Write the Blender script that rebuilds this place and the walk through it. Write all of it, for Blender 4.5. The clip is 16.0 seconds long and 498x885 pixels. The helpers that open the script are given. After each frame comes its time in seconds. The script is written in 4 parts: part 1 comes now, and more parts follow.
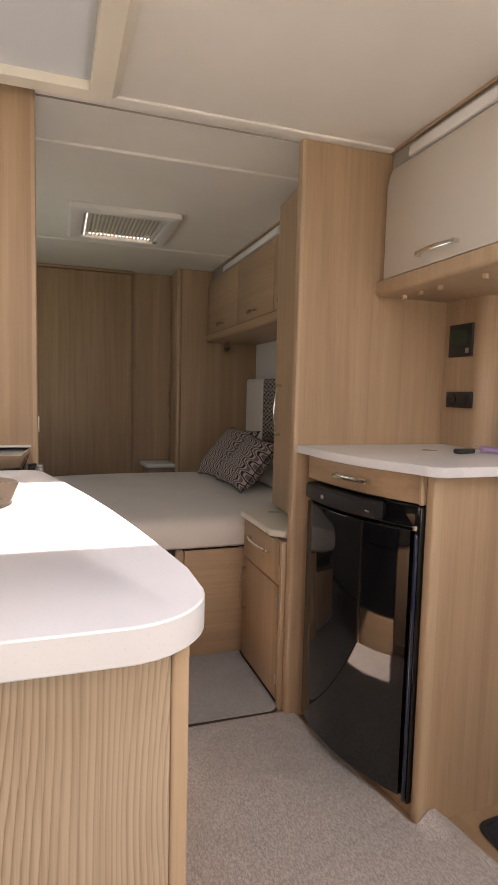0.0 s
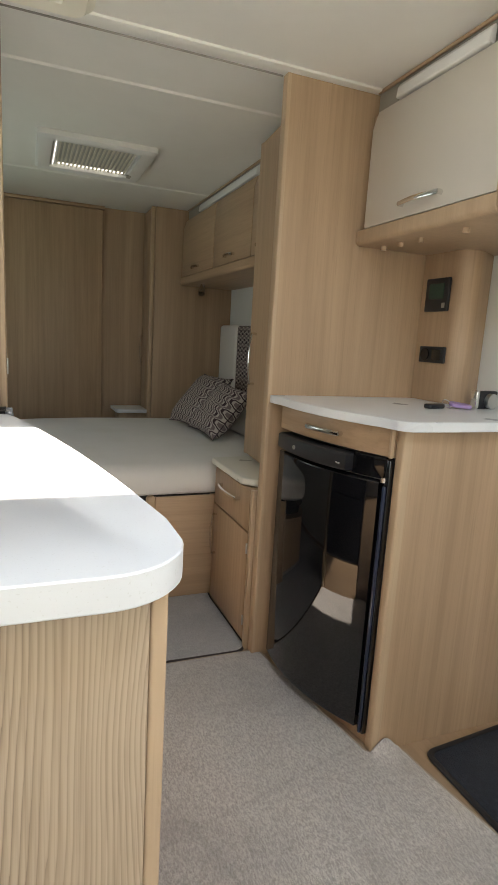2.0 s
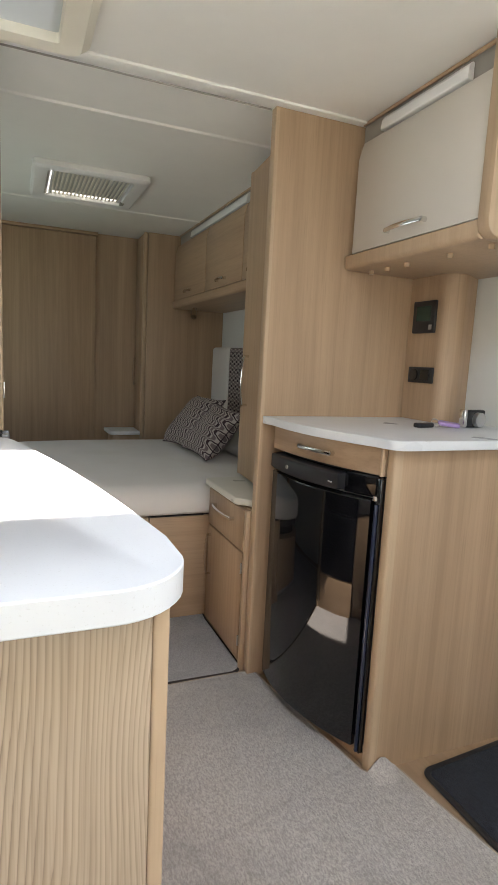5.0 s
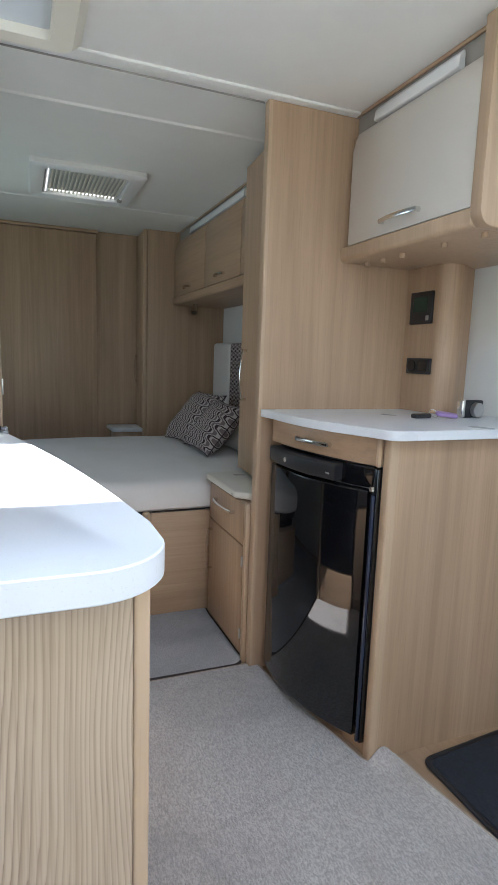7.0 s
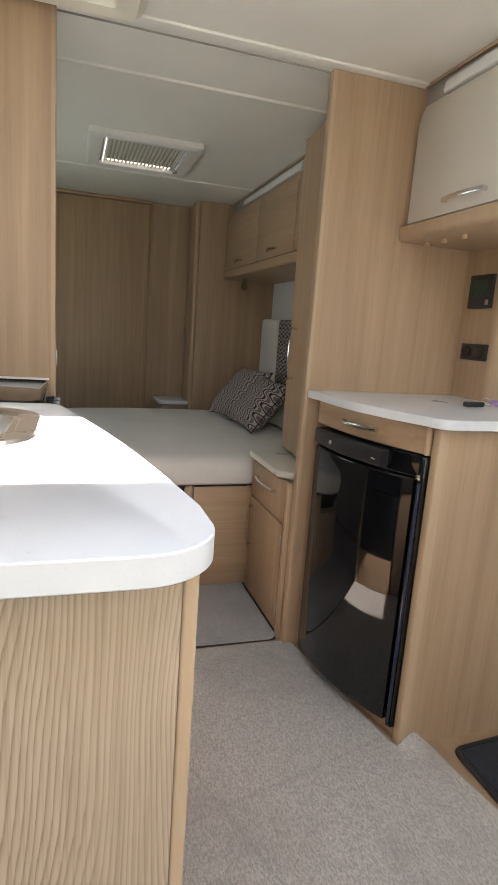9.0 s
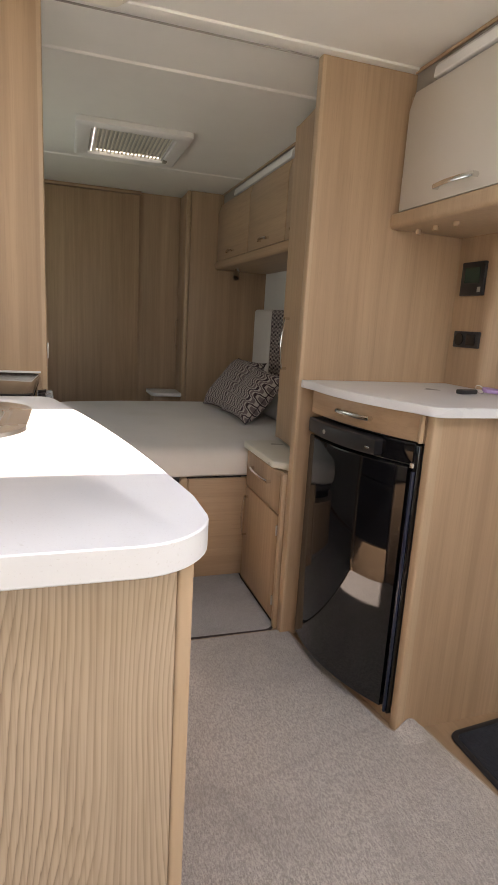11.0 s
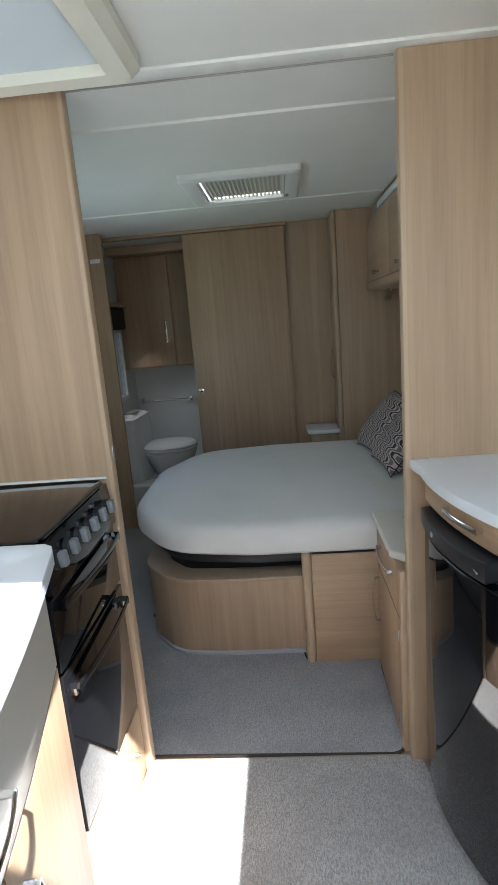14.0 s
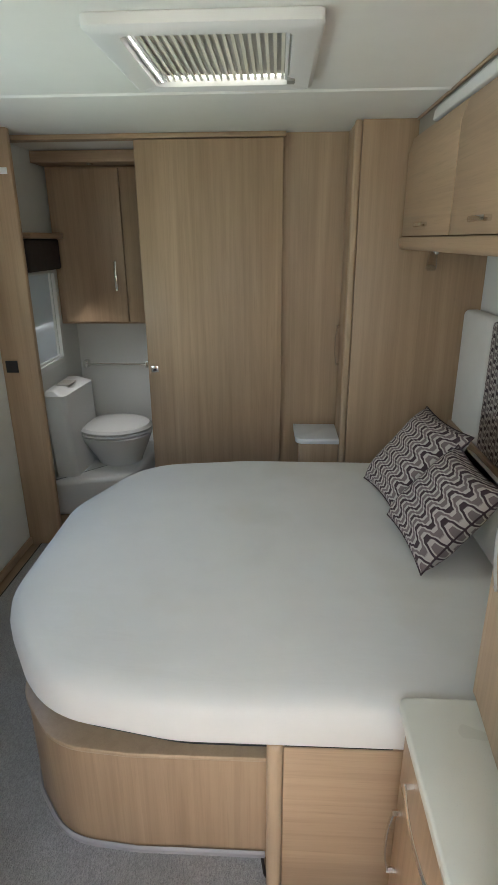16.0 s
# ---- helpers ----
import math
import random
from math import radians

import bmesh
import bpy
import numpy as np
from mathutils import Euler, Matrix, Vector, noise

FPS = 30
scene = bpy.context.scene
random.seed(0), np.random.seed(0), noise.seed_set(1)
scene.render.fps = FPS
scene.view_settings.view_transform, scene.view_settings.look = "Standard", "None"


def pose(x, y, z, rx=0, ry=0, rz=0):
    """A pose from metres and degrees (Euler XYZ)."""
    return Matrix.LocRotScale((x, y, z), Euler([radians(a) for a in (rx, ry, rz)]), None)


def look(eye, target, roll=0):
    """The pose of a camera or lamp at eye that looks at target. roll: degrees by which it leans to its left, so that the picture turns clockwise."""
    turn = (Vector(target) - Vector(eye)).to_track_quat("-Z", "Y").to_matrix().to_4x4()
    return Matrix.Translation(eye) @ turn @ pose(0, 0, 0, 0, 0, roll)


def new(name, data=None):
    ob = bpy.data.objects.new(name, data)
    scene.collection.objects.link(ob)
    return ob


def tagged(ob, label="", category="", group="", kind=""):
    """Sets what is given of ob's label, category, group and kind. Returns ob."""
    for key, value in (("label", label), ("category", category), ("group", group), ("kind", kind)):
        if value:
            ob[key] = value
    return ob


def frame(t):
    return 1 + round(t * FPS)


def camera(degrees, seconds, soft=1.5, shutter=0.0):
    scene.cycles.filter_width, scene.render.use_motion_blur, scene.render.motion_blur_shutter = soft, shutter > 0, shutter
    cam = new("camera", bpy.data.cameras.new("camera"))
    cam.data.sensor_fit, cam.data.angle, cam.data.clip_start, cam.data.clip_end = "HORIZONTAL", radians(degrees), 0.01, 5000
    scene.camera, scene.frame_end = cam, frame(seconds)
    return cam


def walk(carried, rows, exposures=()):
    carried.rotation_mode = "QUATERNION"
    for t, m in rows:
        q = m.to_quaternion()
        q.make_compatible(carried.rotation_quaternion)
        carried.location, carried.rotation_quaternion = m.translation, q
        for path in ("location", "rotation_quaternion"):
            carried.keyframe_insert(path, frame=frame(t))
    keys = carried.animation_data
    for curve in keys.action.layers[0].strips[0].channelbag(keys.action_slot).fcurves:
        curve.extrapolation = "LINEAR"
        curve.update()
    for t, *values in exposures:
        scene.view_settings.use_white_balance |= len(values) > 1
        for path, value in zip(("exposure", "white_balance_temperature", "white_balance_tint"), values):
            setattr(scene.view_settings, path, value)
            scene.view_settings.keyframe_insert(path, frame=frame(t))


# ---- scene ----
cam = camera(48.0, 16.0)
PATH = [
    (0, (0.163, -0.036, 1.128), (0.807, 1.849, 0.951), 1.4),
    (0.5, (0.14, -0.047, 1.137), (0.9, 1.795, 0.971), 2.5),
    (1, (0.143, -0.029, 1.131), (0.945, 1.786, 0.881), 3.7),
    (1.5, (0.15, -0.042, 1.134), (0.932, 1.765, 0.781), 4.1),
    (2, (0.153, -0.036, 1.135), (0.894, 1.786, 0.775), 3.4),
    (2.5, (0.15, -0.044, 1.138), (0.861, 1.791, 0.782), 2.6),
    (3, (0.154, -0.051, 1.134), (0.842, 1.794, 0.783), 2.1),
    (3.5, (0.159, -0.048, 1.133), (0.831, 1.803, 0.782), 1.9),
    (4, (0.152, -0.055, 1.138), (0.849, 1.786, 0.789), 2.0),
    (4.5, (0.138, -0.056, 1.14), (0.905, 1.769, 0.855), 3.1),
    (7, (0.161, -0.077, 1.129), (0.908, 1.754, 0.831), 2.0),
    (7.5, (0.164, -0.072, 1.134), (0.924, 1.743, 0.775), 2.3),
    (8, (0.162, -0.062, 1.134), (0.925, 1.742, 0.729), 2.6),
    (8.5, (0.173, -0.045, 1.128), (0.746, 1.807, 0.632), 3.0),
    (9, (0.15, -0.07, 1.143), (0.757, 1.794, 0.749), 4.1),
    (11.5, (0.155, -0.069, 1.137), (0.777, 1.781, 0.702), 3.2),
    (12, (0.2, -0.046, 1.106), (0.598, 1.851, 0.613), -0.1),
    (12.5, (0.266, -0.073, 1.127), (0.602, 1.824, 0.589), -1.6),
    (13, (0.410, -0.046, 1.110), (0.675, 1.872, 0.605), -2.8),
    (13.5, (0.572, 0.083, 1.123), (0.579, 2.046, 0.745), -4.4),
    (14, (0.603, 0.201, 1.357), (0.456, 2.149, 0.929), -4.7),
    (14.5, (0.588, 0.345, 1.489), (0.507, 2.288, 1.018), -1.0),
    (15, (0.658, 0.612, 1.539), (0.47, 2.539, 1.04), -0.5),
    (15.5, (0.637, 0.912, 1.522), (0.383, 2.822, 0.989), -0.9),
    (16, (0.63, 1.268, 1.510), (0.533, 3.145, 0.828), -0.4),
]
EXPOSURES = [
    (0, 2.68, 8050, 28),
    (0.5, 2.77, 6750, 14),
    (1, 2.77, 5950, 8),
    (1.5, 2.77, 6200, 4),
    (2, 2.79, 7150, 12),
    (2.5, 2.72, 8100, 26),
    (3, 2.75, 6850, 16),
    (3.5, 2.80, 6050, 8),
    (4, 2.83, 6100, 6),
    (4.5, 2.94, 6950, 14),
    (7, 2.91, 5850, 12),
    (7.5, 2.88, 5850, 14),
    (8, 2.95, 6050, 12),
    (8.5, 2.97, 6450, 12),
    (9, 2.86, 7000, 16),
    (11.5, 2.74, 7650, 24),
    (12, 2.69, 7800, 26),
    (12.5, 2.67, 6950, 16),
    (13, 2.80, 6350, 8),
    (13.5, 3.10, 5750, 4),
    (14, 3.00, 5800, 8),
    (14.5, 3.08, 6050, 10),
    (15, 3.28, 6650, 10),
    (15.5, 3.44, 6450, 14),
    (16, 3.81, 6350, 10),
]
walk(cam, [(t, look(eye, target, roll)) for t, eye, target, roll in PATH], EXPOSURES)

# ---- world, sun, large lights ----
world = bpy.data.worlds.new("sky")
scene.world = world
world.use_nodes = True
wn = world.node_tree
bg = wn.nodes["Background"]
sky = wn.nodes.new("ShaderNodeTexSky")
sky.sky_type, sky.sun_disc = "NISHITA", False
sky.sun_elevation, sky.sun_rotation = radians(52), radians(155)
wn.links.new(sky.outputs[0], bg.inputs[0])
bg.inputs[1].default_value = 0.06

sun_way = Vector((-0.33, 0.70, -1.0))
sun = new("sun", bpy.data.lights.new("sun", "SUN"))
sun.data.energy, sun.data.angle, sun.data.color = 5.0, radians(0.6), (1.0, 0.96, 0.90)
sun.matrix_world = look((0, -4, 6), Vector((0, -4, 6)) + sun_way)


def window_lamp(name, at, toward, wide, high, watts, color):
    lamp = new(name, bpy.data.lights.new(name, "AREA"))
    lamp.data.shape, lamp.data.size, lamp.data.size_y = "RECTANGLE", wide, high
    lamp.data.energy, lamp.data.color = watts, color
    lamp.matrix_world = look(at, Vector(at) + Vector(toward))
    return lamp


DAY = (1.0, 0.985, 0.95)
# added fill at unseen front and lounge windows, tipped up to brighten the ceiling
window_lamp("front_fill_light", (0.5, -2.36, 1.3), (0, 1, 0.60), 0.85, 0.46, 0.12, DAY)
window_lamp("lounge_fill_light", (-0.62, -1.3, 1.3), (1, 0, 1.5), 1.0, 0.55, 2.5, DAY)
window_lamp("lounge_fill_light", (1.64, -1.3, 1.3), (-1, 0, 1.5), 1.0, 0.55, 2.5, DAY)
window_lamp("bedroom_window_light", (-0.63, 2.84, 1.1), (1, -0.25, 1.1), 0.7, 0.44, 0.48, (0.80, 0.93, 0.95))
window_lamp("washroom_window_light", (-0.635, 4.34, 1.1), (1, 0, -1.3), 0.3, 0.4, 0.10, DAY).data.spread = radians(110)
# added lamp in an unseen roof opening, to light worktop and floor
window_lamp("unseen_rooflight_sky", (0.57, 0.115, 1.985), (0, 0, -1), 0.90, 0.44, 1.35, (0.66, 0.80, 1.0))


# ---- materials ----
def material(name, rough=0.5, metal=0.0, color=(0.8, 0.8, 0.8)):
    m = bpy.data.materials.new(name)
    m.use_nodes = True
    p = m.node_tree.nodes["Principled BSDF"]
    p.inputs["Base Color"].default_value = (*color, 1)
    p.inputs["Roughness"].default_value = rough
    p.inputs["Metallic"].default_value = metal
    return m, m.node_tree, p


def node(nt, kind, **values):
    n = nt.nodes.new(kind)
    for key, value in values.items():
        n.inputs[key].default_value = value
    return n


def coords(nt, scale=(1, 1, 1), which="Object"):
    tc = nt.nodes.new("ShaderNodeTexCoord")
    mp = nt.nodes.new("ShaderNodeMapping")
    mp.inputs["Scale"].default_value = scale
    nt.links.new(tc.outputs[which], mp.inputs["Vector"])
    return mp.outputs["Vector"]


def noise_tex(nt, vec, scale, detail=3.0, rough=0.55, distort=0.0):
    n = node(nt, "ShaderNodeTexNoise", Scale=scale, Detail=detail, Roughness=rough, Distortion=distort)
    nt.links.new(vec, n.inputs["Vector"])
    return n.outputs["Fac"]


def ramp(nt, fac, stops):
    r = nt.nodes.new("ShaderNodeValToRGB")
    els = r.color_ramp.elements
    while len(els) < len(stops):
        els.new(0.5)
    for e, (at, c) in zip(els, stops):
        e.position, e.color = at, (*c, 1)
    nt.links.new(fac, r.inputs["Fac"])
    return r.outputs["Color"]


def mix(nt, a, b, fac, blend="MIX"):
    m = nt.nodes.new("ShaderNodeMix")
    m.data_type, m.blend_type = "RGBA", blend
    for socket, v in ((m.inputs[6], a), (m.inputs[7], b), (m.inputs[0], fac)):
        if isinstance(v, (int, float)):
            socket.default_value = v
        elif isinstance(v, tuple):
            socket.default_value = (*v, 1)
        else:
            nt.links.new(v, socket)
    return m.outputs[2]


def maths(nt, op, a, b=0.0):
    m = nt.nodes.new("ShaderNodeMath")
    m.operation = op
    for socket, v in zip(m.inputs, (a, b)):
        if isinstance(v, (int, float)):
            socket.default_value = v
        else:
            nt.links.new(v, socket)
    return m.outputs[0]


def bump(nt, p, height, strength=0.3, distance=0.002):
    b = node(nt, "ShaderNodeBump", Strength=strength, Distance=distance)
    nt.links.new(height, b.inputs["Height"])
    nt.links.new(b.outputs["Normal"], p.inputs["Normal"])


def oak(name, grain="z", light=(0.535, 0.375, 0.24), dark=(0.345, 0.228, 0.138), rough=0.42, coarse=1.0):
    """Laminate with a straight oak grain along one axis."""
    m, nt, p = material(name, rough)
    along, across = 0.40, 5.5 / coarse
    scale = {"z": (across, across, along), "y": (across, along, across), "x": (along, across, across)}[grain]
    v = coords(nt, scale)
    wide = noise_tex(nt, v, 1.0, 4, 0.62, 1.1)
    lines = noise_tex(nt, coords(nt, tuple(s * (3.2 if s > 2 else 0.8) for s in scale)), 3.0, 4, 0.65, 0.5)
    pores = noise_tex(nt, coords(nt, tuple(s * (14 if s > 2 else 5) for s in scale)), 3.0, 2, 0.6)
    c1 = ramp(nt, wide, [(0.25, dark), (0.5, tuple((a + b) / 2 for a, b in zip(light, dark))), (0.75, light)])
    c2 = ramp(nt, lines, [(0.36, tuple(c * 0.82 for c in dark)), (0.58, light)])
    base = mix(nt, c1, c2, 0.20)
    base = mix(nt, base, tuple(c * 0.72 for c in dark), maths(nt, "MULTIPLY", ramp(nt, pores, [(0.56, (0, 0, 0)), (0.72, (1, 1, 1))]), 0.24))
    nt.links.new(base, p.inputs["Base Color"])
    nt.links.new(ramp(nt, wide, [(0, (rough - 0.06,) * 3), (1, (rough + 0.1,) * 3)]), p.inputs["Roughness"])
    bump(nt, p, lines, 0.10, 0.001)
    return m


def plain(name, color, rough=0.5, metal=0.0, vary=0.08, size=6.0, bumpy=0.05, fine=180.0):
    """Near-plain surface with soft unevenness and fine grain."""
    m, nt, p = material(name, rough, metal)
    v = coords(nt)
    a = noise_tex(nt, v, size, 4, 0.6)
    b = noise_tex(nt, v, fine, 2, 0.5)
    c = ramp(nt, a, [(0.25, tuple(x * (1 - vary) for x in color)), (0.75, tuple(min(1, x * (1 + vary)) for x in color))])
    c = mix(nt, c, tuple(x * (1 - vary) for x in color), maths(nt, "MULTIPLY", b, 0.35))
    nt.links.new(c, p.inputs["Base Color"])
    nt.links.new(ramp(nt, a, [(0.2, (max(0.02, rough - 0.02),) * 3), (0.8, (min(1, rough + 0.03),) * 3)]), p.inputs["Roughness"])
    if bumpy:
        bump(nt, p, b, bumpy, 0.001)
    return m


OAK = oak("oak_upright")


def bold_oak():
    """Boldly figured laminate: thin wandering growth lines, wide apart on one side and tight on the other."""
    m, nt, p = material("oak_bold", 0.4)
    sep = nt.nodes.new("ShaderNodeSeparateXYZ")
    nt.links.new(coords(nt), sep.inputs[0])
    warp = noise_tex(nt, coords(nt, (1, 1, 0.30)), 3.4, 2, 0.5)
    shake = noise_tex(nt, coords(nt, (1, 1, 0.03)), 60.0, 4, 0.65)
    run = maths(nt, "MULTIPLY", maths(nt, "POWER", maths(nt, "ADD", sep.outputs[0], 0.55), 2.0), 112.0)
    run = maths(nt, "ADD", run, maths(nt, "MULTIPLY", warp, 44.0))
    run = maths(nt, "ADD", run, maths(nt, "MULTIPLY", sep.outputs[2], -9.0))
    run = maths(nt, "ADD", run, maths(nt, "MULTIPLY", shake, 1.3))
    line = maths(nt, "FRACT", run)
    fine = noise_tex(nt, coords(nt, (330, 330, 3.0)), 1.0, 3, 0.65)
    pores = noise_tex(nt, coords(nt, (900, 900, 14)), 1.0, 2, 0.6)
    tone = noise_tex(nt, coords(nt, (7, 7, 0.6)), 1.0, 3, 0.6)
    c = ramp(nt, line, [(0.0, (0.22, 0.155, 0.10)), (0.14, (0.32, 0.238, 0.162)), (0.38, (0.44, 0.338, 0.238)), (0.86, (0.49, 0.383, 0.278)), (1.0, (0.38, 0.286, 0.198))])
    c = mix(nt, c, (0.45, 0.348, 0.246), ramp(nt, tone, [(0.36, (0.0, 0.0, 0.0)), (0.66, (0.50, 0.50, 0.50))]))
    c = mix(nt, c, (0.24, 0.165, 0.103), maths(nt, "MULTIPLY", ramp(nt, fine, [(0.47, (0, 0, 0)), (0.74, (1, 1, 1))]), 0.48))
    c = mix(nt, c, (0.49, 0.378, 0.275), maths(nt, "MULTIPLY", ramp(nt, pores, [(0.52, (0, 0, 0)), (0.75, (1, 1, 1))]), 0.30))
    nt.links.new(c, p.inputs["Base Color"])
    bump(nt, p, fine, 0.14, 0.001)
    return m


OAK_END = bold_oak()
OAK_Y = oak("oak_lengthwise", "y", rough=0.38)
OAK_X = oak("oak_crosswise", "x")
OAK_EDGE = oak("oak_edging", light=(0.54, 0.395, 0.26), dark=(0.43, 0.305, 0.195), rough=0.35)
PLANKFLOOR = oak("oak_vinyl", "y", light=(0.42, 0.29, 0.18), dark=(0.27, 0.175, 0.10), rough=0.4)
WHITE = plain("white_lining", (0.78, 0.79, 0.76), 0.55, vary=0.03, bumpy=0.12, fine=260)
CEIL = plain("ceiling_lining", (0.85, 0.84, 0.79), 0.6, vary=0.03, bumpy=0.15, fine=220)
CREAM = plain("pale_door_laminate", (0.62, 0.575, 0.51), 0.32, vary=0.012, bumpy=0.0)
IVORY = plain("ivory_plastic", (0.80, 0.77, 0.66), 0.4, vary=0.02)
WHITEPLASTIC = plain("white_plastic", (0.82, 0.82, 0.80), 0.32, vary=0.02)
GREYPLASTIC = plain("grey_plastic", (0.36, 0.34, 0.30), 0.5, vary=0.04)
CERAMIC = plain("white_ceramic_plastic", (0.83, 0.83, 0.82), 0.14, vary=0.02, bumpy=0)
CHROME = plain("chrome", (0.78, 0.77, 0.75), 0.16, 1.0, vary=0.04, bumpy=0)
SILVER = plain("silver_plastic", (0.27, 0.285, 0.31), 0.28, 0.4, vary=0.05, bumpy=0)
STEEL = plain("brushed_steel", (0.62, 0.62, 0.61), 0.27, 1.0, vary=0.06, bumpy=0.03)
BLACK = plain("black_gloss", (0.006, 0.006, 0.007), 0.04, vary=0.2, bumpy=0)
BLACK.node_tree.nodes["Principled BSDF"].inputs["IOR"].default_value = 1.6
BLACKMATT = plain("black_plastic", (0.018, 0.018, 0.020), 0.42, vary=0.15)
SMOKE = plain("smoked_glass", (0.030, 0.020, 0.015), 0.05, vary=0.1, bumpy=0)
# near-black colour that stands in for the shade inside gaps
GAPSHADE = plain("gap_shade", (0.02, 0.017, 0.015), 0.9)
BROWNFABRIC = plain("brown_woven_fabric", (0.055, 0.043, 0.036), 0.95, vary=0.25, size=25, bumpy=0.5, fine=420)
SCREENGREY = plain("pale_flyscreen", (0.62, 0.61, 0.57), 0.8, vary=0.05)
PURPLE = plain("purple_tag", (0.42, 0.28, 0.55), 0.35, vary=0.08)
EDGE = plain("carpet_binding", (0.40, 0.33, 0.26), 0.9, vary=0.1, bumpy=0.4, fine=300)
SCREEN = plain("lcd_screen", (0.02, 0.05, 0.035), 0.1, vary=0.1, bumpy=0)


def worktop_material(name="speckled_worktop", low=(0.69, 0.71, 0.73), high=(0.75, 0.77, 0.79)):
    m, nt, p = material(name, 0.30)
    v = coords(nt)
    flecks = noise_tex(nt, v, 420, 1, 0.4)
    soft = noise_tex(nt, v, 5, 3, 0.5)
    marks = noise_tex(nt, v, 38, 4, 0.7, 0.6)
    c = ramp(nt, soft, [(0.3, low), (0.7, high)])
    c = mix(nt, c, (0.46, 0.45, 0.42), maths(nt, "MULTIPLY", ramp(nt, flecks, [(0.66, (0, 0, 0)), (0.74, (1, 1, 1))]), 0.22))
    c = mix(nt, c, (0.50, 0.48, 0.45), maths(nt, "MULTIPLY", ramp(nt, marks, [(0.68, (0, 0, 0)), (0.75, (1, 1, 1))]), 0.36))
    nt.links.new(c, p.inputs["Base Color"])
    nt.links.new(ramp(nt, soft, [(0.2, (0.24,) * 3), (0.8, (0.40,) * 3)]), p.inputs["Roughness"])
    return m


def carpet_material(name, a, b, creases=False):
    m, nt, p = material(name, 0.95)
    v = coords(nt)
    pile = noise_tex(nt, coords(nt, (270, 115, 220)), 1.0, 3, 0.65)
    tuft = noise_tex(nt, v, 300, 2, 0.7)
    worn = noise_tex(nt, v, 3.2, 4, 0.6, 0.4)
    c = ramp(nt, pile, [(0.38, a), (0.60, b)])
    c = mix(nt, c, tuple(x * 0.55 for x in a), maths(nt, "MULTIPLY", ramp(nt, tuft, [(0.5, (0, 0, 0)), (0.72, (1, 1, 1))]), 0.6))
    c = mix(nt, c, tuple(x * 0.70 for x in a), maths(nt, "MULTIPLY", ramp(nt, worn, [(0.48, (0, 0, 0)), (0.75, (1, 1, 1))]), 0.55))
    nt.links.new(c, p.inputs["Base Color"])
    if creases:
        sep = nt.nodes.new("ShaderNodeSeparateXYZ")
        nt.links.new(v, sep.inputs[0])
        wobble = maths(nt, "MULTIPLY", noise_tex(nt, v, 9, 3), 0.014)
        for ax, ay, c0 in ((-0.256, 1.0, 0.8985), (1.0, 0.35, 0.87)):
            d = maths(nt, "ADD", maths(nt, "MULTIPLY", sep.outputs[0], ax), maths(nt, "MULTIPLY", sep.outputs[1], ay))
            d = maths(nt, "ABSOLUTE", maths(nt, "SUBTRACT", maths(nt, "ADD", d, wobble), c0))
            c = mix(nt, c, tuple(x * 0.55 for x in a), maths(nt, "MULTIPLY", ramp(nt, d, [(0.001, (1, 1, 1)), (0.007, (0, 0, 0))]), maths(nt, "MULTIPLY", noise_tex(nt, v, 14, 3), 0.40)))
        nt.links.new(c, p.inputs["Base Color"])
    bump(nt, p, maths(nt, "ADD", pile, tuft), 0.9, 0.004)
    p.inputs["Sheen Weight"].default_value = 0.2
    return m


def sheet_material():
    m, nt, p = material("cream_fitted_sheet", 0.9)
    v = coords(nt)
    weave = noise_tex(nt, v, 500, 2, 0.5)
    soft = noise_tex(nt, v, 4, 4, 0.6)
    creases = noise_tex(nt, coords(nt, (3, 9, 3)), 2.0, 4, 0.55, 0.8)
    stain = noise_tex(nt, v, 2.3, 3, 0.5)
    c = ramp(nt, soft, [(0.3, (0.74, 0.715, 0.68)), (0.7, (0.79, 0.765, 0.73))])
    c = mix(nt, c, (0.62, 0.58, 0.50), maths(nt, "MULTIPLY", ramp(nt, stain, [(0.55, (0, 0, 0)), (0.75, (1, 1, 1))]), 0.5))
    nt.links.new(c, p.inputs["Base Color"])
    bump(nt, p, maths(nt, "ADD", maths(nt, "MULTIPLY", weave, 0.06), creases), 0.12, 0.010)
    p.inputs["Sheen Weight"].default_value = 0.25
    return m


